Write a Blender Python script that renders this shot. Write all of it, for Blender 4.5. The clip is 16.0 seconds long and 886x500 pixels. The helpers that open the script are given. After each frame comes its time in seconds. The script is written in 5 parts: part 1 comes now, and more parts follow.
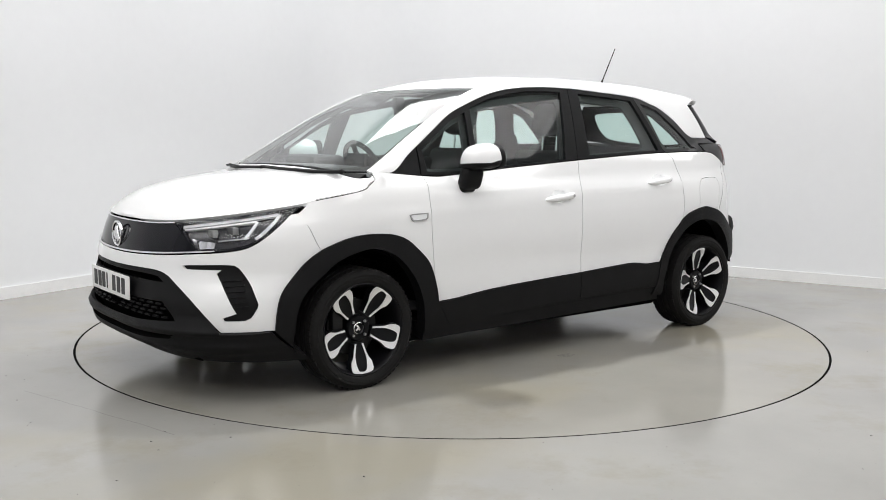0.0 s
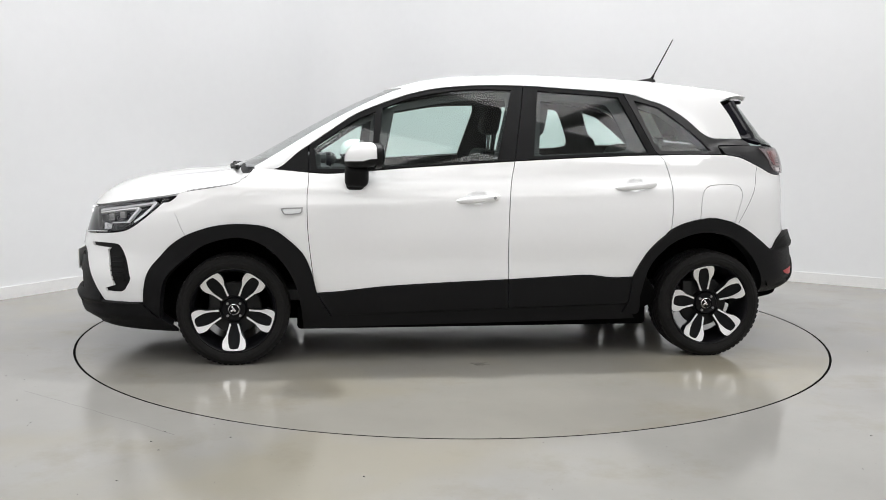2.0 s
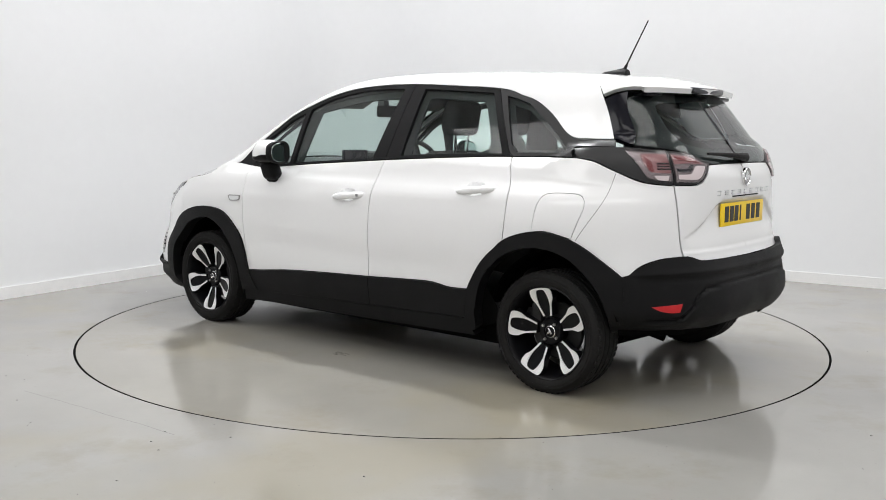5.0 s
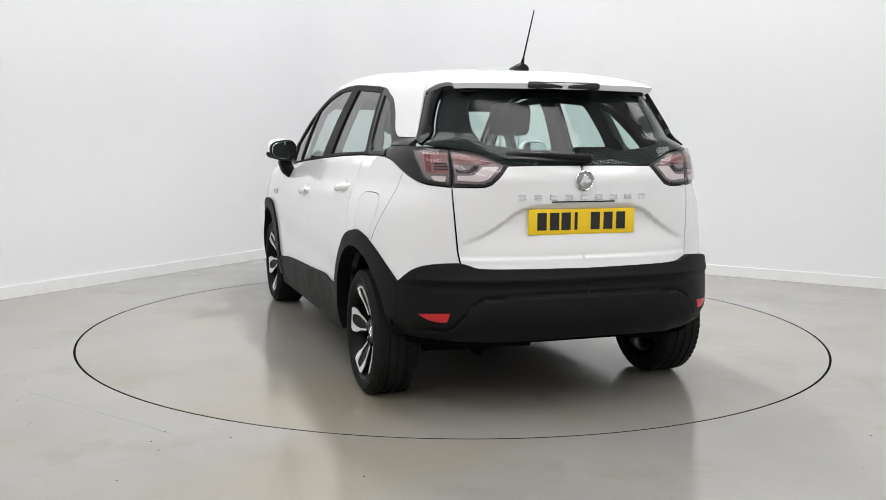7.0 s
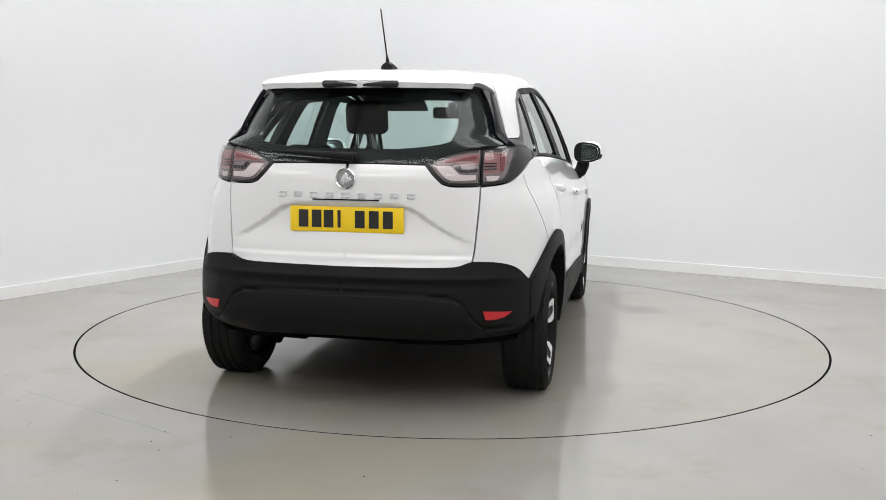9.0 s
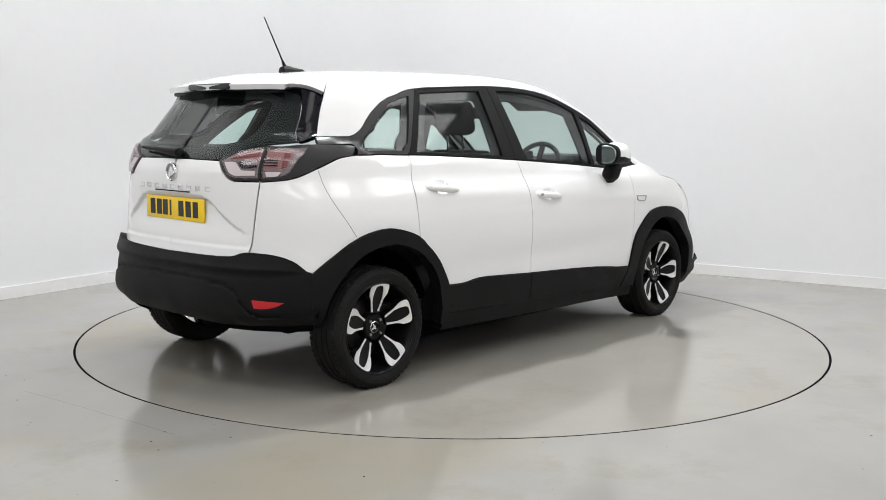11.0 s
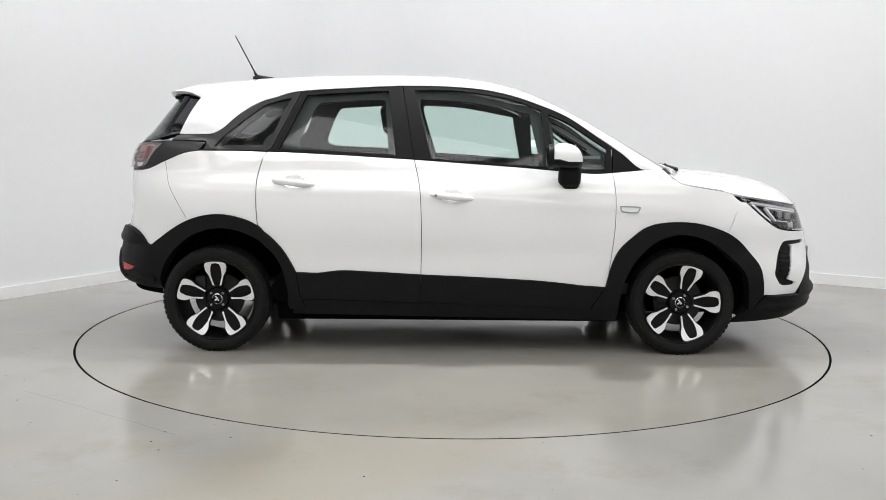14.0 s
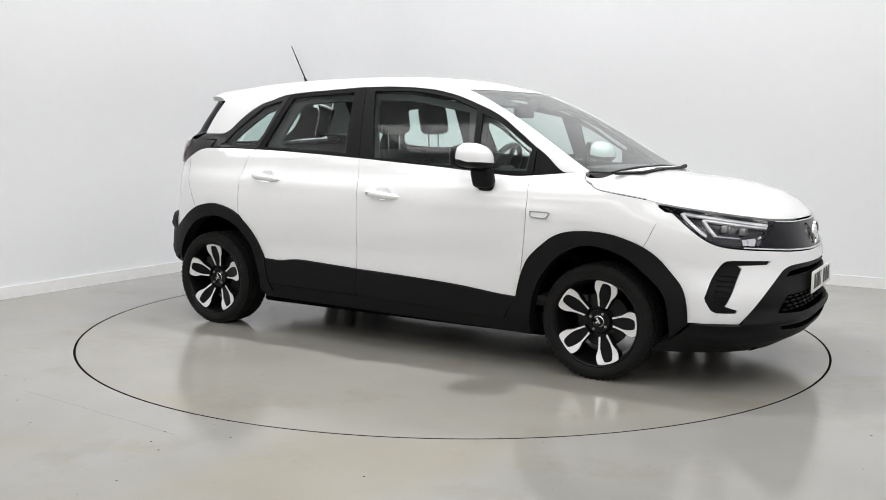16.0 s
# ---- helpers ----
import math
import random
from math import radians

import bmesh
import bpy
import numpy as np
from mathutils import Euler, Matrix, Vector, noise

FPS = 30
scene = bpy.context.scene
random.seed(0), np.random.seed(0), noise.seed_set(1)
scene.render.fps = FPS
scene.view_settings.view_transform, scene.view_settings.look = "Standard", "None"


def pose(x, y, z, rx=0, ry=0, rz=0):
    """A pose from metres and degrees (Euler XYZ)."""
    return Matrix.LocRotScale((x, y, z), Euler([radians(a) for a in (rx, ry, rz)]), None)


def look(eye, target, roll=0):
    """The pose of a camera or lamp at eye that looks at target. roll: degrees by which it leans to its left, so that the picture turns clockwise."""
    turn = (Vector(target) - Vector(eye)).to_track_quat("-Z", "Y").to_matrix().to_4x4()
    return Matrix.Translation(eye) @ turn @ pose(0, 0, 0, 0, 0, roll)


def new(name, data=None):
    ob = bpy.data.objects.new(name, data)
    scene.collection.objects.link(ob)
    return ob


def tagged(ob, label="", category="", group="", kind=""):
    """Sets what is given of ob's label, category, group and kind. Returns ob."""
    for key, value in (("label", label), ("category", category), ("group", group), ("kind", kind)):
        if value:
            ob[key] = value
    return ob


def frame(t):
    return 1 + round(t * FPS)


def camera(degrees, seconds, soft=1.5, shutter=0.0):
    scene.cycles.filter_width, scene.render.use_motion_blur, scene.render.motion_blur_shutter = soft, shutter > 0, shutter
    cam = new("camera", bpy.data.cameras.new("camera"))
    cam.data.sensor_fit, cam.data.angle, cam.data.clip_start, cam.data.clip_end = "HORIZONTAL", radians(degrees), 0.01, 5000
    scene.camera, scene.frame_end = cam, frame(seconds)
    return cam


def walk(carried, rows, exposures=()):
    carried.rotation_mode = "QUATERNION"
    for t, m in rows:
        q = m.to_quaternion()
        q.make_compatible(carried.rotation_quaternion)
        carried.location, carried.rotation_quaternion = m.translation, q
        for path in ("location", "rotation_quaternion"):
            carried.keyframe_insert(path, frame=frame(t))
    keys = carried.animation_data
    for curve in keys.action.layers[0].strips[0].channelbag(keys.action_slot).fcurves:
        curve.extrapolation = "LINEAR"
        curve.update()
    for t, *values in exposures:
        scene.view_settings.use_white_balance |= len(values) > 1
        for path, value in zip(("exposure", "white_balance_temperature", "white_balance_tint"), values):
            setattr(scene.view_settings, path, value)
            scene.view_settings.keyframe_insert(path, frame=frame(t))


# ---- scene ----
from mathutils import geometry

cam = camera(49.93, 16.0, soft=0.7)
EYE, AIM = (0.0, -5.9876, 1.2379), (-0.0475, -1.0337, 0.6187)
walk(cam, [(0.0, look(EYE, AIM, 0.507)), (16.0, look(EYE, AIM, 0.507))])

# ---- world, light, exposure ----
scene.view_settings.exposure = 0.0
world = bpy.data.worlds.new("world")
scene.world = world
world.use_nodes = True
world.node_tree.nodes["Background"].inputs[0].default_value = (0.9, 0.95, 1.0, 1)
world.node_tree.nodes["Background"].inputs[1].default_value = 0.15
CEILING = 4.2
# the studio's ceiling panels: (along the room, across it), size, watts
PANELS = [(u, w) for u in (-1.5, 1.8, 5.1) for w in (-1.7, 1.2, 4.1, 7.0)]
PANEL_SIZE, PANEL_POWER = (2.9, 1.4), 28.6
CENTRE_LAMP = (0.11, 52.0, 3.45)  # the round lamp over the turntable: radius, watts, height
LIGHT_COLOUR = (1.0, 0.992, 0.996)


# ---- materials ----
def material(name, colour=(0.8, 0.8, 0.8), rough=0.5, metal=0.0, coat=0.0, vary=0.0, scale=8.0, bump=0.0, bump_scale=200.0, glow=0.0, spec=0.5, rough_vary=0.0):
    m = bpy.data.materials.new(name)
    m.use_nodes = True
    nt = m.node_tree
    b = nt.nodes["Principled BSDF"]
    b.inputs["Base Color"].default_value = (*colour, 1)
    b.inputs["Roughness"].default_value = rough
    b.inputs["Metallic"].default_value = metal
    b.inputs["Coat Weight"].default_value = coat
    b.inputs["Coat Roughness"].default_value = 0.03
    b.inputs["Specular IOR Level"].default_value = spec
    if glow:
        b.inputs["Emission Color"].default_value = (*colour, 1)
        b.inputs["Emission Strength"].default_value = glow
    if vary or bump or rough_vary:
        co = nt.nodes.new("ShaderNodeTexCoord")
    if vary or rough_vary:
        n1 = nt.nodes.new("ShaderNodeTexNoise")
        n1.inputs["Scale"].default_value, n1.inputs["Detail"].default_value = scale, 6
        nt.links.new(co.outputs["Object"], n1.inputs["Vector"])
    if vary:
        n2 = nt.nodes.new("ShaderNodeTexNoise")
        n2.inputs["Scale"].default_value, n2.inputs["Detail"].default_value = scale * 14, 3
        nt.links.new(co.outputs["Object"], n2.inputs["Vector"])
        add = nt.nodes.new("ShaderNodeMath")
        add.operation = "ADD"
        nt.links.new(n1.outputs["Fac"], add.inputs[0])
        nt.links.new(n2.outputs["Fac"], add.inputs[1])
        ramp = nt.nodes.new("ShaderNodeMapRange")
        ramp.inputs["From Min"].default_value, ramp.inputs["From Max"].default_value = 0.6, 1.4
        ramp.inputs["To Min"].default_value, ramp.inputs["To Max"].default_value = 1 - vary, 1 + vary
        nt.links.new(add.outputs[0], ramp.inputs["Value"])
        mul = nt.nodes.new("ShaderNodeVectorMath")
        mul.operation = "MULTIPLY"
        mul.inputs[0].default_value = colour
        nt.links.new(ramp.outputs[0], mul.inputs[1])
        nt.links.new(mul.outputs[0], b.inputs["Base Color"])
    if rough_vary:
        rr = nt.nodes.new("ShaderNodeMapRange")
        rr.inputs["From Min"].default_value, rr.inputs["From Max"].default_value = 0.3, 0.7
        rr.inputs["To Min"].default_value, rr.inputs["To Max"].default_value = rough - rough_vary, rough + rough_vary
        nt.links.new(n1.outputs["Fac"], rr.inputs["Value"])
        nt.links.new(rr.outputs[0], b.inputs["Roughness"])
    if bump:
        n3 = nt.nodes.new("ShaderNodeTexNoise")
        n3.inputs["Scale"].default_value, n3.inputs["Detail"].default_value = bump_scale, 4
        nt.links.new(co.outputs["Object"], n3.inputs["Vector"])
        bp = nt.nodes.new("ShaderNodeBump")
        bp.inputs["Strength"].default_value, bp.inputs["Distance"].default_value = bump, 0.002
        nt.links.new(n3.outputs["Fac"], bp.inputs["Height"])
        nt.links.new(bp.outputs[0], b.inputs["Normal"])
    return m


def glass(name, tint, gloss=1.0, face=0.08):
    """A thin tinted pane that reflects alike from both sides, more at grazing angles."""
    m = bpy.data.materials.new(name)
    m.use_nodes = True
    nt = m.node_tree
    nt.nodes.remove(nt.nodes["Principled BSDF"])
    out = nt.nodes["Material Output"]
    clear, shine, mix, facing = (nt.nodes.new(k) for k in ("ShaderNodeBsdfTransparent", "ShaderNodeBsdfGlossy", "ShaderNodeMixShader", "ShaderNodeLayerWeight"))
    clear.inputs[0].default_value = (*tint, 1)
    shine.inputs["Roughness"].default_value = 0.015
    facing.inputs["Blend"].default_value = 0.5
    power, rise = nt.nodes.new("ShaderNodeMath"), nt.nodes.new("ShaderNodeMath")
    power.operation, rise.operation = "POWER", "MULTIPLY_ADD"
    power.inputs[1].default_value = 4.0
    rise.inputs[1].default_value, rise.inputs[2].default_value = (1 - face) * gloss, face * gloss
    nt.links.new(facing.outputs["Facing"], power.inputs[0])
    nt.links.new(power.outputs[0], rise.inputs[0])
    nt.links.new(rise.outputs[0], mix.inputs[0])
    nt.links.new(clear.outputs[0], mix.inputs[1])
    nt.links.new(shine.outputs[0], mix.inputs[2])
    nt.links.new(mix.outputs[0], out.inputs[0])
    return m


def floor_material(name, colour, seed):
    """Polished resin floor: faint clouds, beige stains, specks and small scuffs."""
    m = material(name, colour, 0.2, spec=0.5)
    nt = m.node_tree
    b = nt.nodes["Principled BSDF"]
    co = nt.nodes.new("ShaderNodeTexCoord")
    mp = nt.nodes.new("ShaderNodeMapping")
    mp.inputs["Location"].default_value = (seed, seed * 0.7, 0)
    nt.links.new(co.outputs["Object"], mp.inputs["Vector"])

    def noise_tex(scale, detail, rough=0.55):
        n = nt.nodes.new("ShaderNodeTexNoise")
        n.inputs["Scale"].default_value, n.inputs["Detail"].default_value, n.inputs["Roughness"].default_value = scale, detail, rough
        nt.links.new(mp.outputs[0], n.inputs["Vector"])
        return n.outputs["Fac"]

    def ranged(value, a, z, c, d):
        r = nt.nodes.new("ShaderNodeMapRange")
        for k, v in zip(("From Min", "From Max", "To Min", "To Max"), (a, z, c, d)):
            r.inputs[k].default_value = v
        nt.links.new(value, r.inputs["Value"])
        return r.outputs[0]

    def mixed(fac, one, two):
        mx = nt.nodes.new("ShaderNodeMix")
        mx.data_type = "RGBA"
        nt.links.new(fac, mx.inputs[0])
        for sock, v in ((mx.inputs[6], one), (mx.inputs[7], two)):
            if isinstance(v, tuple):
                sock.default_value = (*v, 1)
            else:
                nt.links.new(v, sock)
        return mx.outputs[2]

    dark = tuple(c * 0.9 for c in colour)
    beige = (colour[0] * 0.93, colour[1] * 0.86, colour[2] * 0.66)
    grime = (colour[0] * 0.74, colour[1] * 0.67, colour[2] * 0.52)
    c = mixed(ranged(noise_tex(1.3, 5), 0.35, 0.65, 0, 1), colour, dark)
    c = mixed(ranged(noise_tex(0.55, 4, 0.6), 0.50, 0.66, 0, 0.55), c, beige)
    c = mixed(ranged(noise_tex(1.7, 7, 0.68), 0.54, 0.70, 0, 0.40), c, grime)
    c = mixed(ranged(noise_tex(90, 2), 0.70, 0.76, 0, 0.35), c, tuple(v * 0.45 for v in colour))
    nt.links.new(c, b.inputs["Base Color"])
    nt.links.new(ranged(noise_tex(2.2, 6), 0.33, 0.67, 0.08, 0.21), b.inputs["Roughness"])
    bp = nt.nodes.new("ShaderNodeBump")
    bp.inputs["Strength"].default_value, bp.inputs["Distance"].default_value = 0.05, 0.003
    nt.links.new(noise_tex(45, 3), bp.inputs["Height"])
    nt.links.new(bp.outputs[0], b.inputs["Normal"])
    return m


WALL = material("white wall paint", (0.805, 0.815, 0.83), 0.55, vary=0.012, scale=0.9, bump=0.05, bump_scale=60)
CEIL = material("ceiling paint", (0.82, 0.82, 0.82), 0.8, vary=0.02, scale=2)
SKIRT = material("skirting paint", (0.82, 0.82, 0.82), 0.35, vary=0.03, scale=5)
FLOOR = floor_material("grey resin floor", (0.307, 0.301, 0.284), 3.1)
TABLE = floor_material("grey resin turntable", (0.298, 0.287, 0.258), 11.7)
PIT = material("pit", (0.008, 0.008, 0.008), 1.0, spec=0.0)
PANEL = material("light panel", (1.0, 0.985, 0.965), 0.5, glow=1.0)
SCUFF = material("dark scuff", (0.07, 0.068, 0.06), 0.8)
STEEL = material("painted steel", (0.7, 0.7, 0.7), 0.4, metal=0.2)
WHITE = material("white car paint", (0.80, 0.802, 0.806), 0.28, coat=1.0, vary=0.006, scale=3)
PLASTIC = material("black grained plastic", (0.0045, 0.0045, 0.0050), 0.56, vary=0.10, scale=6, bump=0.25, bump_scale=900, rough_vary=0.06, spec=0.17)
GLOSS = material("gloss black", (0.006, 0.006, 0.009), 0.10, spec=0.20)
SATIN_BLACK = material("satin black trim", (0.010, 0.010, 0.011), 0.38, spec=0.4)
FRIT = material("black printed glass edge", (0.008, 0.008, 0.009), 0.45, spec=0.10)
DARK = material("dark shell", (0.004, 0.004, 0.004), 0.95, spec=0.0)
DISC = material("dull brake steel", (0.03, 0.03, 0.03), 0.6, metal=0.5, vary=0.2, scale=20)
RUBBER = material("tyre rubber", (0.0085, 0.0082, 0.0080), 0.75, vary=0.3, scale=5, bump=0.3, bump_scale=300, spec=0.2)
RIM_BLACK = material("black wheel enamel", (0.005, 0.005, 0.006), 0.3, spec=0.14)
RIM_CUT = material("machined alloy", (0.86, 0.86, 0.86), 0.38, metal=0.6, vary=0.04, scale=40)
CHROME = material("chrome", (0.80, 0.80, 0.81), 0.10, metal=1.0)
SATIN = material("satin steel", (0.35, 0.35, 0.35), 0.35, metal=0.9, vary=0.1, scale=30)
CLOTH = material("dark seat cloth", (0.028, 0.028, 0.030), 0.95, vary=0.2, scale=40, bump=0.4, bump_scale=700)
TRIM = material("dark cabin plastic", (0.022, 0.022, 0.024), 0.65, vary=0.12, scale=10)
LINER = material("grey headlining", (0.35, 0.35, 0.34), 0.95, vary=0.05, scale=30)
SCREEN_GLASS = glass("windscreen glass", (0.84, 0.93, 0.91), face=0.15)
SIDE_GLASS = glass("side window glass", (0.82, 0.93, 0.90), face=0.042)
REAR_GLASS = glass("rear window glass", (0.74, 0.87, 0.84), face=0.035)
LENS = glass("clear lamp lens", (0.93, 0.93, 0.95), face=0.032)
RED = material("red lamp plastic", (0.50, 0.014, 0.018), 0.3)
RED_LAMP = material("red lamp filter", (0.20, 0.055, 0.058), 0.25)
RED_DEEP = material("deep red lamp plastic", (0.27, 0.125, 0.127), 0.3)
LAMP_CLEAR = material("pale lamp plastic", (0.74, 0.70, 0.70), 0.2)
TAIL_LENS = glass("smoked lamp lens", (0.88, 0.84, 0.85), face=0.045)
LAMP_GREY = material("grey lamp reflector", (0.27, 0.24, 0.245), 0.25, metal=0.4)
LAMP_WHITE = material("white lamp strip", (0.78, 0.79, 0.80), 0.2, coat=0.6)
SMOKE = material("smoked lamp housing", (0.012, 0.012, 0.017), 0.2, metal=0.1, coat=0.15)
YELLOW = material("yellow plate", (0.92, 0.63, 0.012), 0.35, vary=0.03, scale=20)
PLATE_WHITE = material("white plate", (0.80, 0.80, 0.78), 0.35, vary=0.03, scale=20)
INK = material("black plate print", (0.012, 0.012, 0.012), 0.5)
MIRROR = material("mirror glass", (0.62, 0.72, 0.72), 0.02, metal=1.0)


# ---- mesh helpers ----
def link_mesh(name, verts, faces, mat, parent=None, normals=None, label="", smooth=True):
    me = bpy.data.meshes.new(name)
    me.from_pydata([tuple(v) for v in verts], [], [tuple(f) for f in faces])
    me.materials.append(mat)
    me.polygons.foreach_set("use_smooth", [smooth] * len(me.polygons))
    me.update()
    if normals is not None:
        me.normals_split_custom_set_from_vertices([tuple(n) for n in normals])
    ob = new(name, me)
    if parent:
        ob.parent = parent
    return tagged(ob, label)


def part(name, bm, mat, parent, label="", smooth=False, sharp=35.0):
    """Links a bmesh as one mesh object under a thing or a part."""
    bmesh.ops.recalc_face_normals(bm, faces=bm.faces)
    me = bpy.data.meshes.new(name)
    bm.to_mesh(me)
    bm.free()
    me.materials.append(mat)
    if smooth:
        me.polygons.foreach_set("use_smooth", [True] * len(me.polygons))
        me.set_sharp_from_angle(angle=radians(sharp))
    ob = new(name, me)
    if parent:
        ob.parent = parent
    return tagged(ob, label)


def add_box(bm, centre, size, bevel=0.0, turn=None, segments=2):
    r = bmesh.ops.create_cube(bm, size=1.0)
    vs = r["verts"]
    m = Matrix.Translation(centre) @ (turn or Matrix()) @ Matrix.Diagonal((*size, 1))
    bmesh.ops.transform(bm, matrix=m, verts=vs)
    if bevel:
        es = list({e for v in vs for e in v.link_edges})
        bmesh.ops.bevel(bm, geom=es, offset=bevel, segments=segments, affect="EDGES", profile=0.5)


def box(name, centre, size, mat, parent, bevel=0.004, label="", turn=None, segments=2):
    bm = bmesh.new()
    add_box(bm, centre, size, bevel, turn, segments)
    return part(name, bm, mat, parent, label, smooth=True)


def add_tube(bm, points, radius, sides=10, taper=None, cap=True):
    pts = [Vector(q) for q in points]
    rings = []
    ref = None
    for i, q in enumerate(pts):
        d = (pts[min(i + 1, len(pts) - 1)] - pts[max(i - 1, 0)]).normalized()
        if ref is None:
            ref = d.orthogonal().normalized()
        ref = (ref - d * ref.dot(d)).normalized()
        other = d.cross(ref)
        r = radius if taper is None else radius + (taper - radius) * i / (len(pts) - 1)
        rings.append([bm.verts.new(q + ref * math.cos(a) * r + other * math.sin(a) * r) for a in (2 * math.pi * k / sides for k in range(sides))])
    for a, b in zip(rings, rings[1:]):
        for k in range(sides):
            bm.faces.new((a[k], a[(k + 1) % sides], b[(k + 1) % sides], b[k]))
    if cap:
        bm.faces.new(rings[0][::-1])
        bm.faces.new(rings[-1])


def add_lathe(bm, profile, sides=48):
    """Turns (radius, along) pairs round the y axis."""
    rings = []
    for r, y in profile:
        rings.append([bm.verts.new((r * math.cos(a), y, r * math.sin(a))) for a in (2 * math.pi * k / sides for k in range(sides))])
    for a, b in zip(rings, rings[1:]):
        for k in range(sides):
            bm.faces.new((a[k], a[(k + 1) % sides], b[(k + 1) % sides], b[k]))
    return rings


def spline(points, gap=0.02):
    """A Catmull-Rom line through the points, sampled every gap or so."""
    q = [np.array(a, float) for a in points]
    if len(q) < 3:
        n = max(1, int(np.linalg.norm(q[-1] - q[0]) / gap))
        return [q[0] + (q[-1] - q[0]) * i / n for i in range(n + 1)]
    q = [2 * q[0] - q[1]] + q + [2 * q[-1] - q[-2]]
    out = []
    for a, b, c, d in zip(q, q[1:], q[2:], q[3:]):
        n = max(1, int(np.linalg.norm(c - b) / gap))
        for i in range(n):
            t = i / n
            out.append(0.5 * (2 * b + (c - a) * t + (2 * a - 5 * b + 4 * c - d) * t * t + (3 * b - a - 3 * c + d) * t ** 3))
    out.append(q[-2])
    return out


def outline(*runs, gap=0.02):
    """A closed outline from runs of points: smooth along each run, cornered where they meet."""
    pts = []
    for run in runs:
        for a in spline(run, gap):
            if not pts or np.linalg.norm(a - pts[-1]) > 1e-4:
                pts.append(a)
    if np.linalg.norm(pts[0] - pts[-1]) < 1e-4:
        pts.pop()
    return np.array(pts)


def area2(poly):
    x, y = poly[:, 0], poly[:, 1]
    return float(np.sum(x * np.roll(y, -1) - y * np.roll(x, -1)))


def inset(poly, d):
    """The outline moved inwards by d."""
    sgn = 1 if area2(poly) > 0 else -1
    e = np.roll(poly, -1, 0) - poly
    n = np.stack([-e[:, 1], e[:, 0]], 1) * sgn
    n /= np.maximum(np.linalg.norm(n, axis=1, keepdims=True), 1e-9)
    v = n + np.roll(n, 1, 0)
    k = np.maximum((v * v).sum(1, keepdims=True) / 2, 0.5)
    return poly + v * d / k


def inside(poly, pts):
    x, y = pts[:, 0], pts[:, 1]
    res = np.zeros(len(pts), bool)
    a, b = poly, np.roll(poly, -1, 0)
    for (x0, y0), (x1, y1) in zip(a, b):
        if y0 == y1:
            continue
        c = (y0 > y) != (y1 > y)
        res ^= c & (x < (x1 - x0) * (y - y0) / (y1 - y0) + x0)
    return res


def near_line(poly, pts, d):
    a, b = poly, np.roll(poly, -1, 0)
    hit = np.zeros(len(pts), bool)
    for p, q in zip(a, b):
        e = q - p
        t = np.clip(((pts - p) @ e) / max(e @ e, 1e-12), 0, 1)
        hit |= ((pts - p - t[:, None] * e) ** 2).sum(1) < d * d
    return hit


def fill(poly, holes=(), grid=0.035):
    """Triangles over an outline with holes; returns points and faces in the plane."""
    lo, hi = poly.min(0), poly.max(0)
    gx, gy = np.meshgrid(np.arange(lo[0] + grid / 2, hi[0], grid), np.arange(lo[1] + grid / 2, hi[1], grid))
    pts = np.stack([gx.ravel(), gy.ravel()], 1)
    keep = inside(poly, pts)
    for h in holes:
        keep &= ~inside(h, pts)
    pts = pts[keep]
    for loop in (poly, *holes):
        if len(pts):
            pts = pts[~near_line(loop, pts, grid * 0.4)]
    loops, edges, base = [], [], 0
    for loop in (poly, *holes):
        n = len(loop)
        edges += [(base + i, base + (i + 1) % n) for i in range(n)]
        loops.append(loop)
        base += n
    allp = np.concatenate([*loops, pts]) if len(pts) else np.concatenate(loops)
    v, _, f, *_ = geometry.delaunay_2d_cdt([Vector(q) for q in allp], edges, [], 0, 1e-6)
    v = np.array([(a[0], a[1]) for a in v])
    f = np.array([t for t in f if len(t) == 3])
    c = v[f].mean(1)
    ok = inside(poly, c)
    for h in holes:
        ok &= ~inside(h, c)
    return v, f[ok]


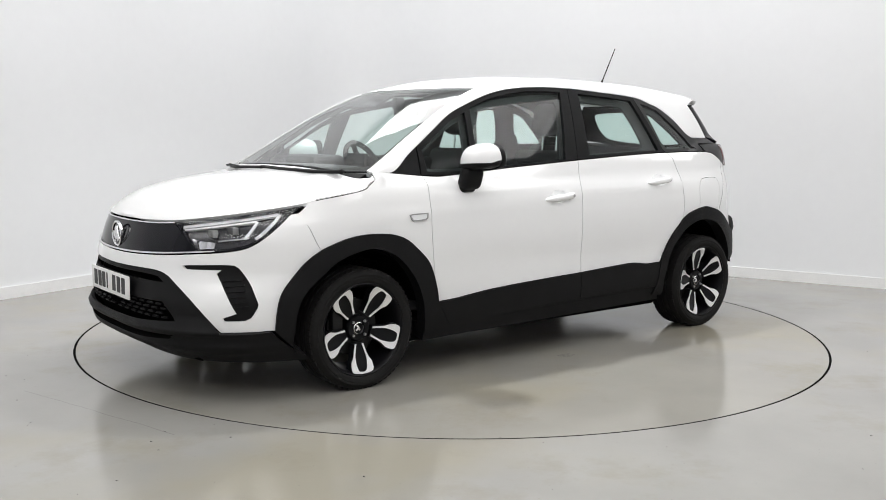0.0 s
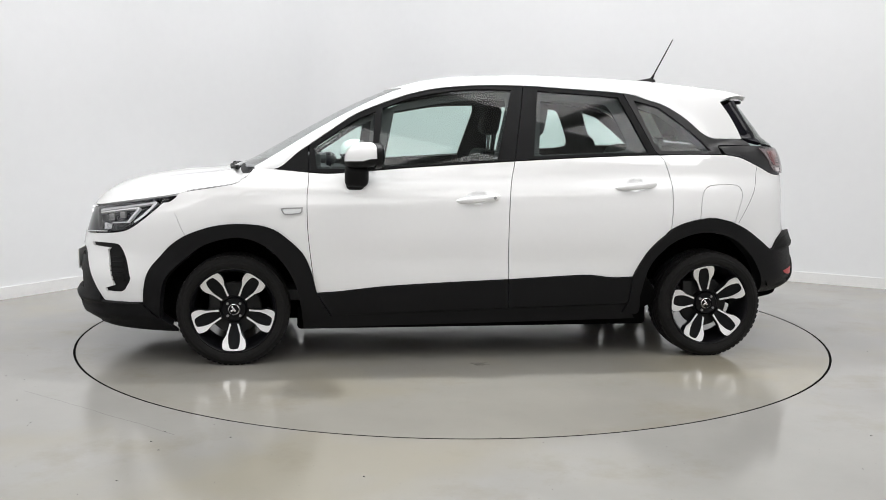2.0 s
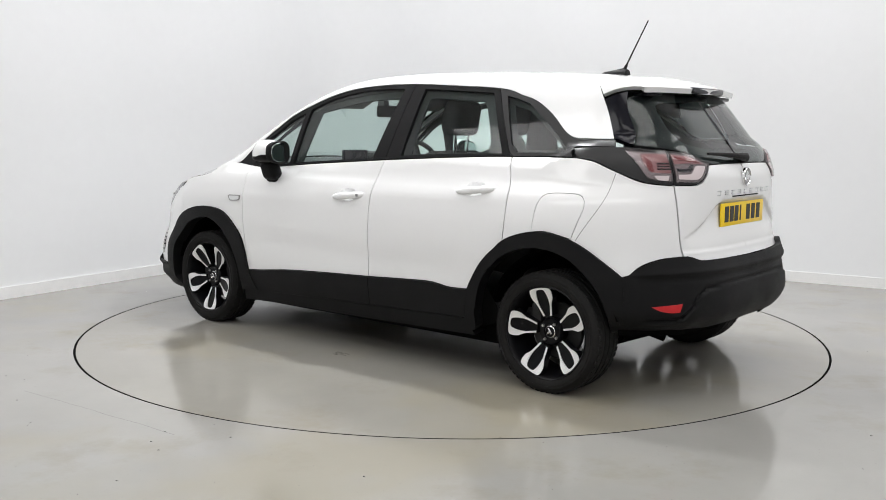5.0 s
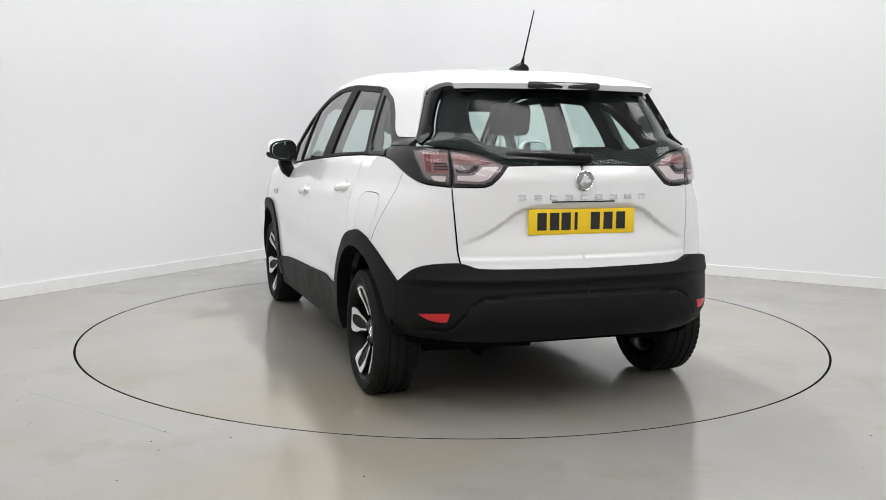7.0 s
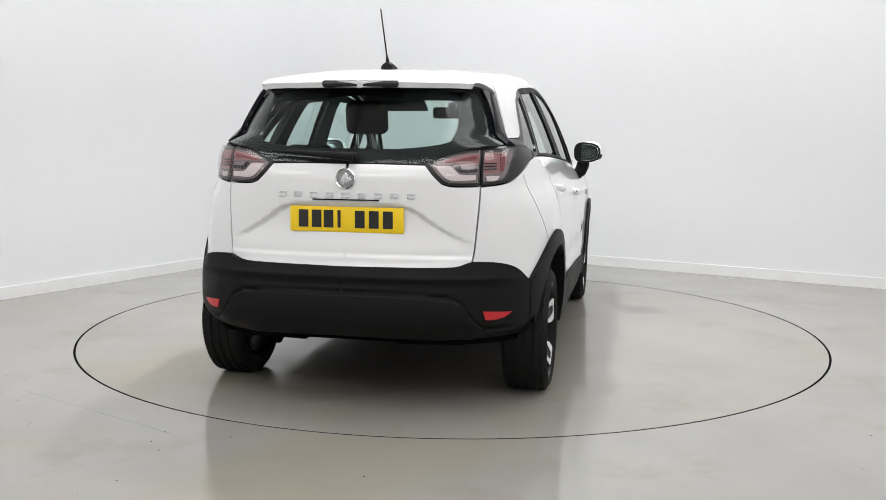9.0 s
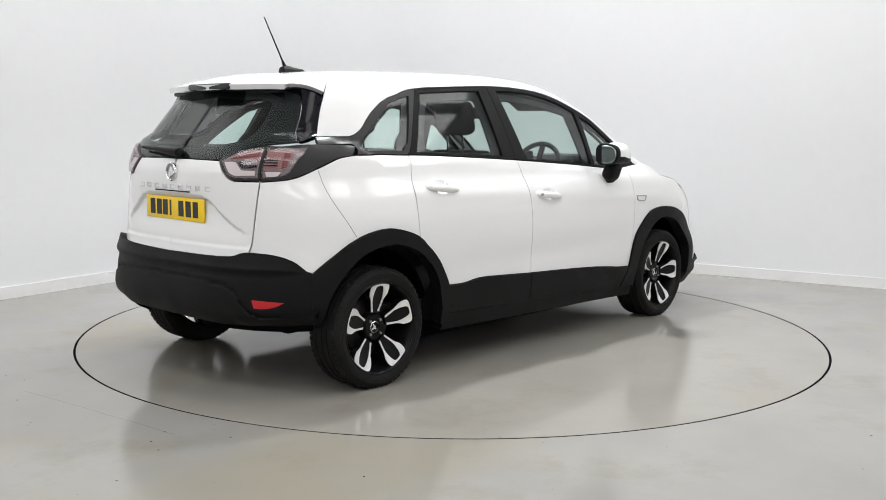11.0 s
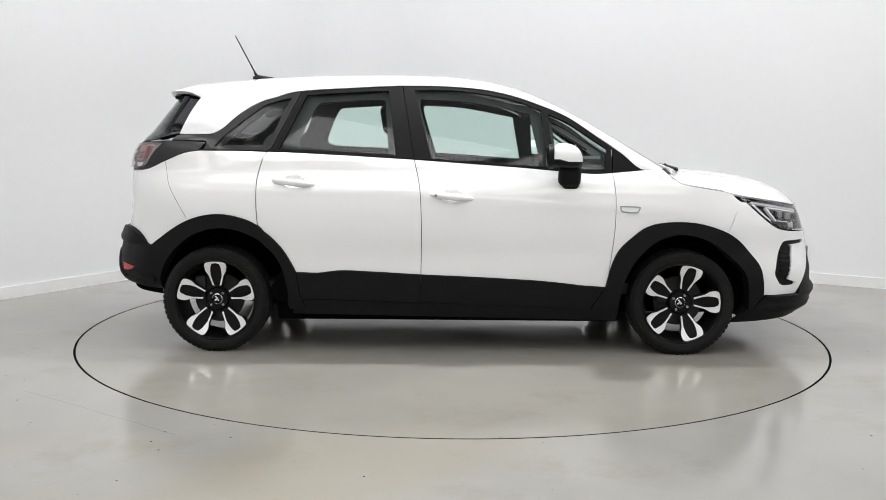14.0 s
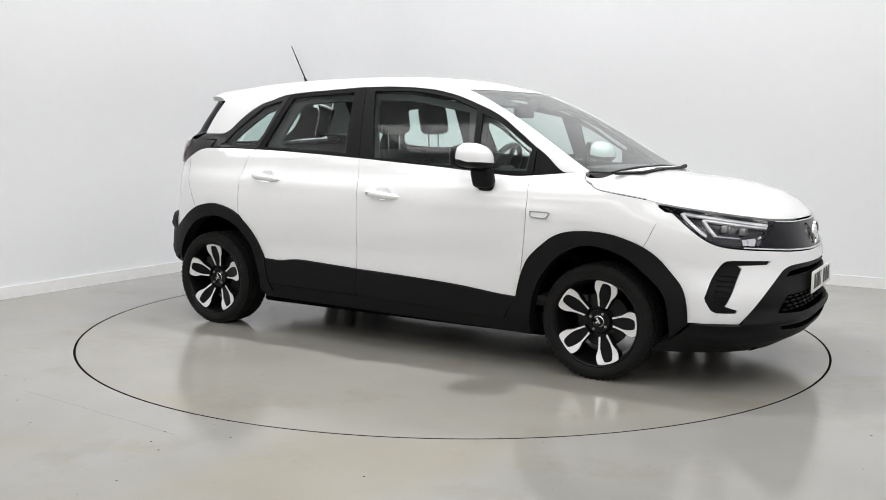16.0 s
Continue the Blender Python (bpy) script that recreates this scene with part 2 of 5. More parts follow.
def patch(name, surf, poly, mat, parent, holes=(), grid=0.035, lift=0.0, depth=0.02, mirror=1, both=False, label="", back=False, grow=None):
    """A panel cut from a skin surf(u, v), with edges turned in by depth. mirror -1 puts it on the right; both joins the two halves."""
    v, f = fill(poly, holes, grid)

    def normal(fn, u, w, h):
        n = np.cross(fn(u, w + h) - fn(u, w - h), fn(u + h, w) - fn(u - h, w))
        return n / np.maximum(np.linalg.norm(n, axis=-1, keepdims=True), 1e-12)

    def raised(u, w):
        return surf(u, w) + normal(surf, u, w, 1e-4) * (lift + (grow(u, w)[:, None] if grow else 0.0))
    p, n = raised(v[:, 0], v[:, 1]), normal(raised if grow else surf, v[:, 0], v[:, 1], 1e-3 if grow else 1e-4)
    if both:
        mid = np.abs(p[:, 1]) < 0.006
        p[mid, 1] = n[mid, 1] = 0
        n /= np.maximum(np.linalg.norm(n, axis=1, keepdims=True), 1e-12)
    a = p[f]
    fn = np.cross(a[:, 1] - a[:, 0], a[:, 2] - a[:, 0])
    flip = (fn * n[f].mean(1)).sum(1) < 0
    f[flip] = f[flip][:, ::-1]
    verts, faces, norms = [p], [tuple(t) for t in f], [n]
    if depth:
        count = {}
        for t in faces:
            for i in range(3):
                count[frozenset((t[i], t[(i + 1) % 3]))] = count.get(frozenset((t[i], t[(i + 1) % 3])), 0) + 1
        edge = [(t[i], t[(i + 1) % 3]) for t in faces for i in range(3) if count[frozenset((t[i], t[(i + 1) % 3]))] == 1]
        if both:
            edge = [(i, j) for i, j in edge if max(abs(p[i][1]), abs(p[j][1])) > 2e-3]
        base = len(p)
        rv, rn = [], []
        for i, j in edge:
            out = np.cross(p[j] - p[i], n[i])
            out /= max(np.linalg.norm(out), 1e-12)
            k = base + len(rv)
            rv += [p[i], p[j], p[j] - n[j] * depth, p[i] - n[i] * depth]
            rn += [out] * 4
            faces.append((k + 1, k, k + 3, k + 2))
        if rv:
            verts.append(np.array(rv))
            norms.append(np.array(rn))
    if back:
        base = sum(len(a) for a in verts)
        verts.append(p - n * depth)
        norms.append(-n)
        faces += [tuple(base + i for i in t[::-1]) for t in f]
    V, N = np.concatenate(verts), np.concatenate(norms)
    if mirror < 0 or both:
        V2, N2 = V * (1, -1, 1), N * (1, -1, 1)
        F2 = [t[::-1] for t in faces]
        if both:
            k = len(V)
            V, N, faces = np.concatenate([V, V2]), np.concatenate([N, N2]), faces + [tuple(i + k for i in t) for t in F2]
        else:
            V, N, faces = V2, N2, F2
    return link_mesh(name, V, faces, mat, parent, N, label)


def empty(name, parent=None, label=""):
    ob = new(name)
    ob.empty_display_size = 0.1
    if parent:
        ob.parent = parent
    return tagged(ob, label)


def curve(xs, ys):
    """A smooth function through the points given (monotone cubic)."""
    xs, ys = np.asarray(xs, float), np.asarray(ys, float)
    if xs[0] > xs[-1]:
        xs, ys = xs[::-1], ys[::-1]
    h, d = np.diff(xs), np.diff(ys) / np.diff(xs)
    m = np.zeros(len(xs))
    m[0], m[-1] = d[0], d[-1]
    for i in range(1, len(xs) - 1):
        if d[i - 1] * d[i] > 0:
            a, b = 2 * h[i] + h[i - 1], h[i] + 2 * h[i - 1]
            m[i] = (a + b) / (a / d[i - 1] + b / d[i])

    def at(x):
        x = np.clip(np.asarray(x, float), xs[0], xs[-1])
        i = np.clip(np.searchsorted(xs, x) - 1, 0, len(xs) - 2)
        t = (x - xs[i]) / h[i]
        return (ys[i] * (1 + 2 * t) * (1 - t) ** 2 + ys[i + 1] * t * t * (3 - 2 * t)
                + h[i] * (m[i] * t * (1 - t) ** 2 - m[i + 1] * t * t * (1 - t)))
    return at


# the body: half width by height, ends by height, and how square the corners are in plan
LOWER = curve([0.10, 0.22, 0.35, 0.50, 0.68, 0.80, 0.90, 0.95, 1.00, 1.06, 1.12, 1.17, 1.22], [0.80, 0.828, 0.852, 0.862, 0.866, 0.862, 0.846, 0.830, 0.806, 0.786, 0.768, 0.742, 0.705])
NOSE = curve([0.14, 0.18, 0.23, 0.29, 0.45, 0.60, 0.74, 0.84, 0.90, 1.0], [1.98, 2.05, 2.13, 2.185, 2.21, 2.20, 2.165, 2.13, 2.09, 2.03])
TAIL = curve([0.14, 0.20, 0.30, 0.42, 0.56, 0.64, 0.70, 0.85, 1.03, 1.10, 1.20, 1.45, 1.6], [-1.78, -1.87, -1.95, -1.985, -1.97, -1.935, -1.915, -1.905, -1.90, -1.875, -1.80, -1.605, -1.50])
BELT_Z = curve([-1.9, -1.6, -1.38, -1.22, -0.88, -0.27, 0.34, 0.8, 1.13, 1.3], [1.225, 1.225, 1.20, 1.127, 1.119, 1.090, 1.051, 1.016, 1.037, 1.06])
SQ_F = curve([0.15, 0.35, 0.45, 0.62, 0.72, 0.90], [3.4, 3.2, 3.05, 2.5, 2.5, 2.1])
SQ_R = curve([0.15, 0.70, 1.0, 1.10, 1.2, 1.5], [3.3, 3.3, 3.4, 3.75, 4.4, 4.6])


def step01(x):
    x = np.clip(x, 0, 1)
    return x * x * (3 - 2 * x)


def half_width(x, z):
    h = np.maximum(z - 0.98, 0)
    upper = 0.806 - 0.040 * ((x + 0.1) / 1.15) ** 2 - 0.27 * h - 0.24 * h * h
    k = step01((z - BELT_Z(x) + 0.035) / 0.04)
    return LOWER(z) * (1 - k) + upper * k


def developed(length, width, square):
    a = np.linspace(0, math.pi / 2, 400)
    x, y = length * np.sin(a) ** (2 / square), width * np.cos(a) ** (2 / square)
    return np.concatenate([[0], np.cumsum(np.hypot(np.diff(x), np.diff(y)))]), a


FRONT_S = 1.25
DEV_F, DEV_R = developed(0.94, 0.86, 2.7), developed(0.90, 0.87, 3.3)


def ring(s, z):
    """The left half of the body's skin: s runs round it (x along the side, then round the corners), z is the height."""
    s, z = np.broadcast_arrays(np.asarray(s, float), np.asarray(z, float))
    side = np.clip(s, -1, FRONT_S)
    af = np.interp(s - FRONT_S, *DEV_F)
    ar = np.interp(-1 - s, *DEV_R)
    nf, nr = SQ_F(z), SQ_R(z)
    xf = FRONT_S + (NOSE(z) - FRONT_S) * np.sin(af) ** (2 / nf)
    xr = -1 + (TAIL(z) + 1) * np.sin(ar) ** (2 / nr)
    x = np.where(s > FRONT_S, xf, np.where(s < -1, xr, side))
    e = np.where(s > FRONT_S, np.abs(np.cos(af)) ** (2 / nf), np.where(s < -1, np.abs(np.cos(ar)) ** (2 / nr), 1.0))
    return np.stack([x, half_width(x, z) * e, z], -1)


END_F, END_R = FRONT_S + DEV_F[0][-1], -1 - DEV_R[0][-1]


# ---- the room ----
L0, LD = Vector((-2.656, 1.765, 0)), Vector((math.cos(radians(58.9)), math.sin(radians(58.9)), 0))
R0, RD = Vector((2.510, 2.240, 0)), Vector((math.cos(radians(-29.9)), math.sin(radians(-29.9)), 0))
_d = R0 - L0
CORNER = L0 + LD * ((_d.x * RD.y - _d.y * RD.x) / (LD.x * RD.y - LD.y * RD.x))
# along the right wall is u, along the left wall towards the lens is w
ROUND, SIZE_U, SIZE_W = 0.7, 10.5, 12.5


def room_line(out=0.0):
    """The room's inner line in plan, with its rounded corner, moved out by out."""
    U, W = RD, -LD
    c = CORNER + (U + W) * ROUND
    pts = [CORNER + W * SIZE_W - U * out]
    for k in range(13):
        a = radians(90) * k / 12
        r = ROUND + out
        pts.append(c - U * math.cos(a) * r - W * math.sin(a) * r)
    pts.append(CORNER + U * SIZE_U - W * out)
    return pts


def strip(name, line, back, z0, z1, mat, parent=None):
    bm = bmesh.new()
    rows = [[bm.verts.new((p.x, p.y, z)) for p in ln] for ln, z in ((line, z0), (line, z1), (back, z1), (back, z0))]
    for a, b in zip(rows, rows[1:] + rows[:1]):
        for i in range(len(line) - 1):
            bm.faces.new((a[i], a[i + 1], b[i + 1], b[i]))
    bm.faces.new([r[0] for r in rows])
    bm.faces.new([r[-1] for r in rows][::-1])
    return part(name, bm, mat, parent, smooth=True)


def build_room():
    wall = strip("wall_north", room_line(), room_line(0.12), 0, CEILING, WALL)
    tagged(wall, "smooth white painted studio wall with a rounded corner", "wall", kind="structure")
    base = strip("baseboard", room_line(-0.014), room_line(-0.001), 0, 0.088, SKIRT)
    tagged(base, "low white painted skirting along the studio wall", "skirting", kind="structure")
    far_u, far_w = CORNER + RD * SIZE_U, CORNER - LD * SIZE_W
    end = far_u - LD * SIZE_W
    for name, a, b in (("wall_east", far_u, end), ("wall_south", end, far_w)):
        n = (b - a).cross(Vector((0, 0, 1))).normalized()
        if n.dot(a - Vector((0, 0, 0))) < 0:
            n = -n
        w = strip(name, [a, b], [a + n * 0.12, b + n * 0.12], 0, CEILING, WALL)
        tagged(w, "plain white painted studio wall", "wall", kind="structure")
    hull = [CORNER - RD * 0.2 + LD * 0.2, far_u + RD * 0.2 + LD * 0.2, end + RD * 0.2 - LD * 0.2, far_w - RD * 0.2 - LD * 0.2]
    bm = bmesh.new()
    lo = [bm.verts.new((p.x, p.y, CEILING)) for p in hull]
    hi = [bm.verts.new((p.x, p.y, CEILING + 0.1)) for p in hull]
    bm.faces.new(lo), bm.faces.new(hi)
    for i in range(4):
        bm.faces.new((lo[i], lo[(i + 1) % 4], hi[(i + 1) % 4], hi[i]))
    tagged(part("ceiling", bm, CEIL, None), "plain white studio ceiling", "ceiling", kind="structure")
    # floor with the round hole in which the turntable lies
    bm = bmesh.new()
    n = 160
    inner = [bm.verts.new((RING_R * math.cos(2 * math.pi * k / n), RING_R * math.sin(2 * math.pi * k / n), 0)) for k in range(n)]
    low = [bm.verts.new((v.co.x, v.co.y, -0.06)) for v in inner]

    def rim(a):
        """The point of the floor's edge in the direction a."""
        d = Vector((math.cos(a), math.sin(a), 0))
        best = 1e9
        for p, q in zip(hull, hull[1:] + hull[:1]):
            e = q - p
            k = d.x * e.y - d.y * e.x
            if abs(k) > 1e-9:
                t = (p.x * e.y - p.y * e.x) / k
                s = (p.x * d.y - p.y * d.x) / k
                if t > 0 and -0.001 <= s <= 1.001:
                    best = min(best, t)
        return d * best
    outer = [bm.verts.new(rim(2 * math.pi * k / n)) for k in range(n)]
    for k in range(n):
        j = (k + 1) % n
        bm.faces.new((inner[k], outer[k], outer[j], inner[j]))
        bm.faces.new((inner[k], inner[j], low[j], low[k]))
    tagged(part("floor", bm, FLOOR, None), "glossy light grey resin studio floor with faint stains", "floor", kind="structure")
    # grit lying on the floor, and an old hairline crack
    rnd = random.Random(7)
    bm = bmesh.new()
    for k in range(70):
        q, d = rnd.uniform(-2.9, -0.2), rnd.uniform(2.4, 4.2)
        r = rnd.uniform(0.0015, 0.004)
        add_box(bm, (d * math.cos(q), d * math.sin(q) * 0.92, r * 0.3), (r * 2, r * 1.4, r * 0.6), 0, Matrix.Rotation(rnd.uniform(0, 3), 4, "Z"))
    tagged(part("floor_grit", bm, SCUFF, None), "specks of dark grit on the studio floor", "grit", kind="stuff")
    bm = bmesh.new()
    last = None
    for k in range(13):
        x, y = -2.02 + 0.075 * k, -1.62 - 0.052 * k + rnd.uniform(-0.006, 0.006)
        now = [bm.verts.new((x, y - 0.0012, 0.0006)), bm.verts.new((x, y + 0.0012, 0.0006))]
        if last:
            bm.faces.new((last[0], now[0], now[1], last[1]))
        last = now
    tagged(part("floor_crack", bm, SCUFF, None), "hairline crack in the resin floor", "crack", kind="structure")
    bm = bmesh.new()
    bmesh.ops.create_circle(bm, cap_ends=True, segments=96, radius=RING_R + 0.05, matrix=Matrix.Translation((0, 0, -0.055)))
    tagged(part("turntable_pit", bm, PIT, None), "dark pit under the turntable", "pit", kind="structure")
    for i, (u, w) in enumerate(PANELS):
        at = Vector((0, 0, 0)) + RD * u - LD * w
        turn = Matrix.Rotation(math.atan2(RD.y, RD.x), 4, "Z")
        lamp = empty("ceiling_light")
        lamp.matrix_basis = Matrix.Translation((at.x, at.y, CEILING - 0.07)) @ turn
        tagged(lamp, "large flat white ceiling light panel, switched on", "ceiling light", "ceiling light panels")
        sx, sy = PANEL_SIZE
        bm = bmesh.new()
        for cx, cy, bx, by in ((0, sy / 2 + 0.02, sx + 0.08, 0.04), (0, -sy / 2 - 0.02, sx + 0.08, 0.04), (sx / 2 + 0.02, 0, 0.04, sy), (-sx / 2 - 0.02, 0, 0.04, sy)):
            add_box(bm, (cx, cy, 0.03), (bx, by, 0.08))
        part("frame", bm, STEEL, lamp)
        box("diffuser", (0, 0, 0.04), (sx, sy, 0.02), PANEL, lamp, 0)
        light = bpy.data.lights.new("panel", "AREA")
        light.shape, light.size, light.size_y, light.energy, light.color = "RECTANGLE", sx, sy, PANEL_POWER, LIGHT_COLOUR
        lo = new("panel_lamp", light)
        lo.matrix_basis = Matrix.Translation((at.x, at.y, CEILING - 0.09)) @ turn
    radius, watts, height = CENTRE_LAMP
    lamp = empty("pendant_light")
    lamp.location = (0, 0, height)
    tagged(lamp, "round white lamp hung over the turntable, switched on", "pendant light")
    bm = bmesh.new()
    add_lathe(bm, [(0.012, 0.20), (0.03, 0.19), (0.06, 0.16), (radius + 0.01, 0.05), (radius + 0.02, 0.0), (radius + 0.012, 0.0), (radius, 0.04)], 32)
    bmesh.ops.rotate(bm, verts=bm.verts, matrix=Matrix.Rotation(math.pi / 2, 3, "X"))
    part("shade", bm, STEEL, lamp, smooth=True)
    bm = bmesh.new()
    add_tube(bm, [(0, 0, 0.19), (0, 0, CEILING - height)], 0.012, 10)
    part("stem", bm, STEEL, lamp, smooth=True)
    light = bpy.data.lights.new("pendant", "AREA")
    light.shape, light.size, light.energy, light.color = "DISK", radius * 2, watts, (0.97, 0.99, 1.0)
    light.spread = radians(115)
    lo = new("pendant_lamp", light)
    lo.matrix_basis = Matrix.Translation((0, 0, height - 0.005))


RING_R = 2.2595


def build_turntable():
    table = empty("turntable")
    tagged(table, "round grey resin turntable flush with the floor", "turntable")
    bm = bmesh.new()
    r = RING_R - 0.013
    n = 160
    rows = []
    for rad, z in ((0.001, 0), (0.6, 0), (1.2, 0), (1.8, 0), (r - 0.001, 0), (r, -0.001), (r, -0.05)):
        rows.append([bm.verts.new((rad * math.cos(2 * math.pi * k / n), rad * math.sin(2 * math.pi * k / n), z)) for k in range(n)])
    for a, b in zip(rows, rows[1:]):
        for k in range(n):
            bm.faces.new((a[k], b[k], b[(k + 1) % n], a[(k + 1) % n]))
    part("deck", bm, TABLE, table)
    # black strip filling the edge gap: the gap's shade put into its colour
    bm = bmesh.new()
    rows = [[bm.verts.new((rad * math.cos(2 * math.pi * k / n), rad * math.sin(2 * math.pi * k / n), z)) for k in range(n)] for rad, z in ((r + 0.0005, -0.0008), (r + 0.006, -0.0014), (RING_R - 0.0005, -0.0008))]
    for a, b in zip(rows, rows[1:]):
        for k in range(n):
            bm.faces.new((a[k], b[k], b[(k + 1) % n], a[(k + 1) % n]))
    part("gap_shade", bm, PIT, table, "black strip for the shade in the turntable's edge gap")
    # faint scratches at the edge of the shade
    for i, (dx, w) in enumerate(((0.0, 0.10), (0.012, 0.07), (-0.01, 0.09), (0.004, 0.05))):
        box("scratch", (-0.022 + dx, 0.985 + 0.017 * i, 0.0005), (w, 0.0022, 0.001), SCUFF, table, 0)
    return table


build_room()
turntable = build_turntable()


# ---- upper skins of the car ----
CENTRE = curve([2.16, 2.13, 2.10, 2.05, 1.97, 1.793, 1.616, 1.475, 1.38, 1.30, 1.086, 0.91, 0.735, 0.561, 0.388, 0.215, 0.05, -0.131, -0.303, -0.648, -0.993, -1.337, -1.475, -1.60, -1.70],
               [0.820, 0.838, 0.865, 0.905, 0.945, 0.990, 1.013, 1.024, 1.034, 1.058, 1.171, 1.270, 1.364, 1.445, 1.508, 1.548, 1.567, 1.577, 1.581, 1.577, 1.563, 1.538, 1.526, 1.497, 1.459])
DOOR_TOP = [(1.088, 1.038), (0.953, 1.133), (0.804, 1.234), (0.652, 1.333), (0.501, 1.396), (0.347, 1.447), (0.193, 1.479), (0.038, 1.493), (-0.117, 1.499), (-0.272, 1.498), (-0.427, 1.491),
            (-0.581, 1.482), (-0.737, 1.473), (-0.890, 1.457), (-1.023, 1.411), (-1.164, 1.321), (-1.244, 1.242), (-1.308, 1.216), (-1.560, 1.214)]
TOP_LINE = curve([1.45, 1.25, *[a for a, _ in DOOR_TOP]], [1.035, 1.044, *[b for _, b in DOOR_TOP]])
EDGE_Y = curve([1.45, 1.19, 0.95, 0.65, 0.40, 0.10, -0.5, -1.0, -1.35, -1.7], [0.71, 0.700, 0.658, 0.604, 0.556, 0.540, 0.535, 0.530, 0.520, 0.50])
EDGE_DROP = curve([1.45, 1.19, 0.9, 0.65, 0.40, 0.0, -1.0, -1.35, -1.6], [0.045, 0.062, 0.050, 0.040, 0.031, 0.028, 0.032, 0.038, 0.04])
SPAN = 0.6


def section(x, ya, za, w):
    """A cross section from the door top (ya, za) over the roof's edge to the centre line."""
    zc, drop = CENTRE(x), EDGE_DROP(x)
    yb = np.minimum(EDGE_Y(x), ya - 0.015)
    zb = zc - drop
    m = -2.2 * drop / yb
    k = 0.27 + 0.4 * (za - 0.98)
    zk = np.clip((zb + m * (ya - yb + k * za)) / (1 + m * k), np.minimum(za, zb), np.maximum(za, zb))
    yk = np.clip(ya - k * (zk - za), yb, ya)
    v = w / SPAN
    t = np.clip(v, 0, 1)
    y1 = ya * (1 - t) ** 2 + 2 * yk * t * (1 - t) + yb * t * t
    z1 = za * (1 - t) ** 2 + 2 * zk * t * (1 - t) + zb * t * t
    q = np.clip(2 - v, -1, 1)
    return np.stack([x, np.where(v < 1, y1, yb * q), np.where(v < 1, z1, zc - drop * np.abs(q) ** 2.2)], -1)


def upper(u, w):
    """Windscreen and roof: w 0 at the door tops, SPAN at the roof's edge, 2 SPAN on the centre line."""
    u, w = np.broadcast_arrays(np.asarray(u, float), np.asarray(w, float))
    za = TOP_LINE(u)
    a = ring(u, za)
    return section(a[..., 0], a[..., 1], za, w)


BONNET_LINE = [(1.184, 1.046), (1.215, 1.005), (1.277, 0.976), (1.363, 0.960), (1.495, 0.944), (1.651, 0.923), (1.725, 0.906), (1.927, 0.872), (2.083, 0.848), (2.258, 0.828), (2.454, 0.822), (END_F, 0.820)]
BONNET_Z = curve([a for a, _ in BONNET_LINE], [b for _, b in BONNET_LINE])


def bonnet_skin(s, w):
    """The bonnet: w 0 on its outer edge, 0.75 on the centre line."""
    s, w = np.broadcast_arrays(np.asarray(s, float), np.asarray(w, float))
    e = ring(s, BONNET_Z(s))
    v = 1 - np.clip(w / 0.75, 0, 1.2)
    x, y = e[..., 0], e[..., 1] * v
    zc = CENTRE(x)
    crease = 0.008 * np.exp(-((np.abs(v) - 0.62) / 0.10) ** 2) * np.clip((2.0 - x) / 0.4, 0, 1)
    return np.stack([x, y, e[..., 2] + (zc - e[..., 2]) * (1 - np.abs(v) ** 2.4) + crease], -1)


def bonnet_run(s0, s1, n=24, dz=0.0):
    return [(float(q), float(BONNET_Z(q)) + dz) for q in np.linspace(s0, s1, n)]


FRONT_GAP = [(0.904, 1.021), (0.907, 0.960), (0.913, 0.900), (0.911, 0.735), (0.897, 0.584), (0.877, 0.429), (0.866, 0.391)]
MID_GAP = [(-0.200, 1.086), (-0.176, 0.982), (-0.164, 0.895), (-0.157, 0.746), (-0.156, 0.595), (-0.158, 0.453)]
REAR_GAP = [(-1.005, 1.122), (-1.035, 1.063), (-1.058, 0.989), (-1.064, 0.918), (-1.064, 0.815), (-1.057, 0.722)]
BELT_F = [(0.904, 1.021), (0.795, 1.016), (0.642, 1.027), (0.489, 1.039), (0.337, 1.051), (0.033, 1.071), (-0.200, 1.086)]
BELT_R = [(-0.200, 1.086), (-0.574, 1.106), (-0.880, 1.119), (-1.005, 1.122)]
CLAD_F = [(0.866, 0.391), (0.756, 0.397), (0.634, 0.410), (0.482, 0.424), (0.178, 0.440), (-0.158, 0.453)]
CLAD_R = [(-0.158, 0.453), (-0.427, 0.467), (-0.577, 0.473), (-0.653, 0.468), (-0.729, 0.458), (-0.849, 0.461)]
ARCH_F = [(1.702, 0.345), (1.702, 0.443), (1.703, 0.536), (1.658, 0.626), (1.568, 0.697), (1.442, 0.741), (1.313, 0.757), (1.176, 0.752), (1.086, 0.728), (1.010, 0.674), (0.933, 0.595), (0.890, 0.491), (0.866, 0.391)]
ARCH_F_IN = [(1.617, 0.225), (1.61, 0.355), (1.591, 0.512), (1.489, 0.636), (1.295, 0.689), (1.147, 0.652), (1.037, 0.55), (0.972, 0.428), (0.946, 0.302), (0.938, 0.204)]
ARCH_R = [(-0.849, 0.461), (-0.877, 0.516), (-0.933, 0.603), (-1.016, 0.686), (-1.060, 0.720), (-1.109, 0.746), (-1.203, 0.772), (-1.298, 0.778), (-1.411, 0.755), (-1.507, 0.708), (-1.584, 0.648), (-1.642, 0.593)]
ARCH_R_IN = [(-0.877, 0.226), (-0.893, 0.354), (-0.937, 0.511), (-1.033, 0.627), (-1.159, 0.690), (-1.283, 0.702), (-1.407, 0.666), (-1.486, 0.587), (-1.547, 0.478), (-1.578, 0.359), (-1.591, 0.294)]
WING_TIP = [(1.638, 0.790), (1.731, 0.865)]
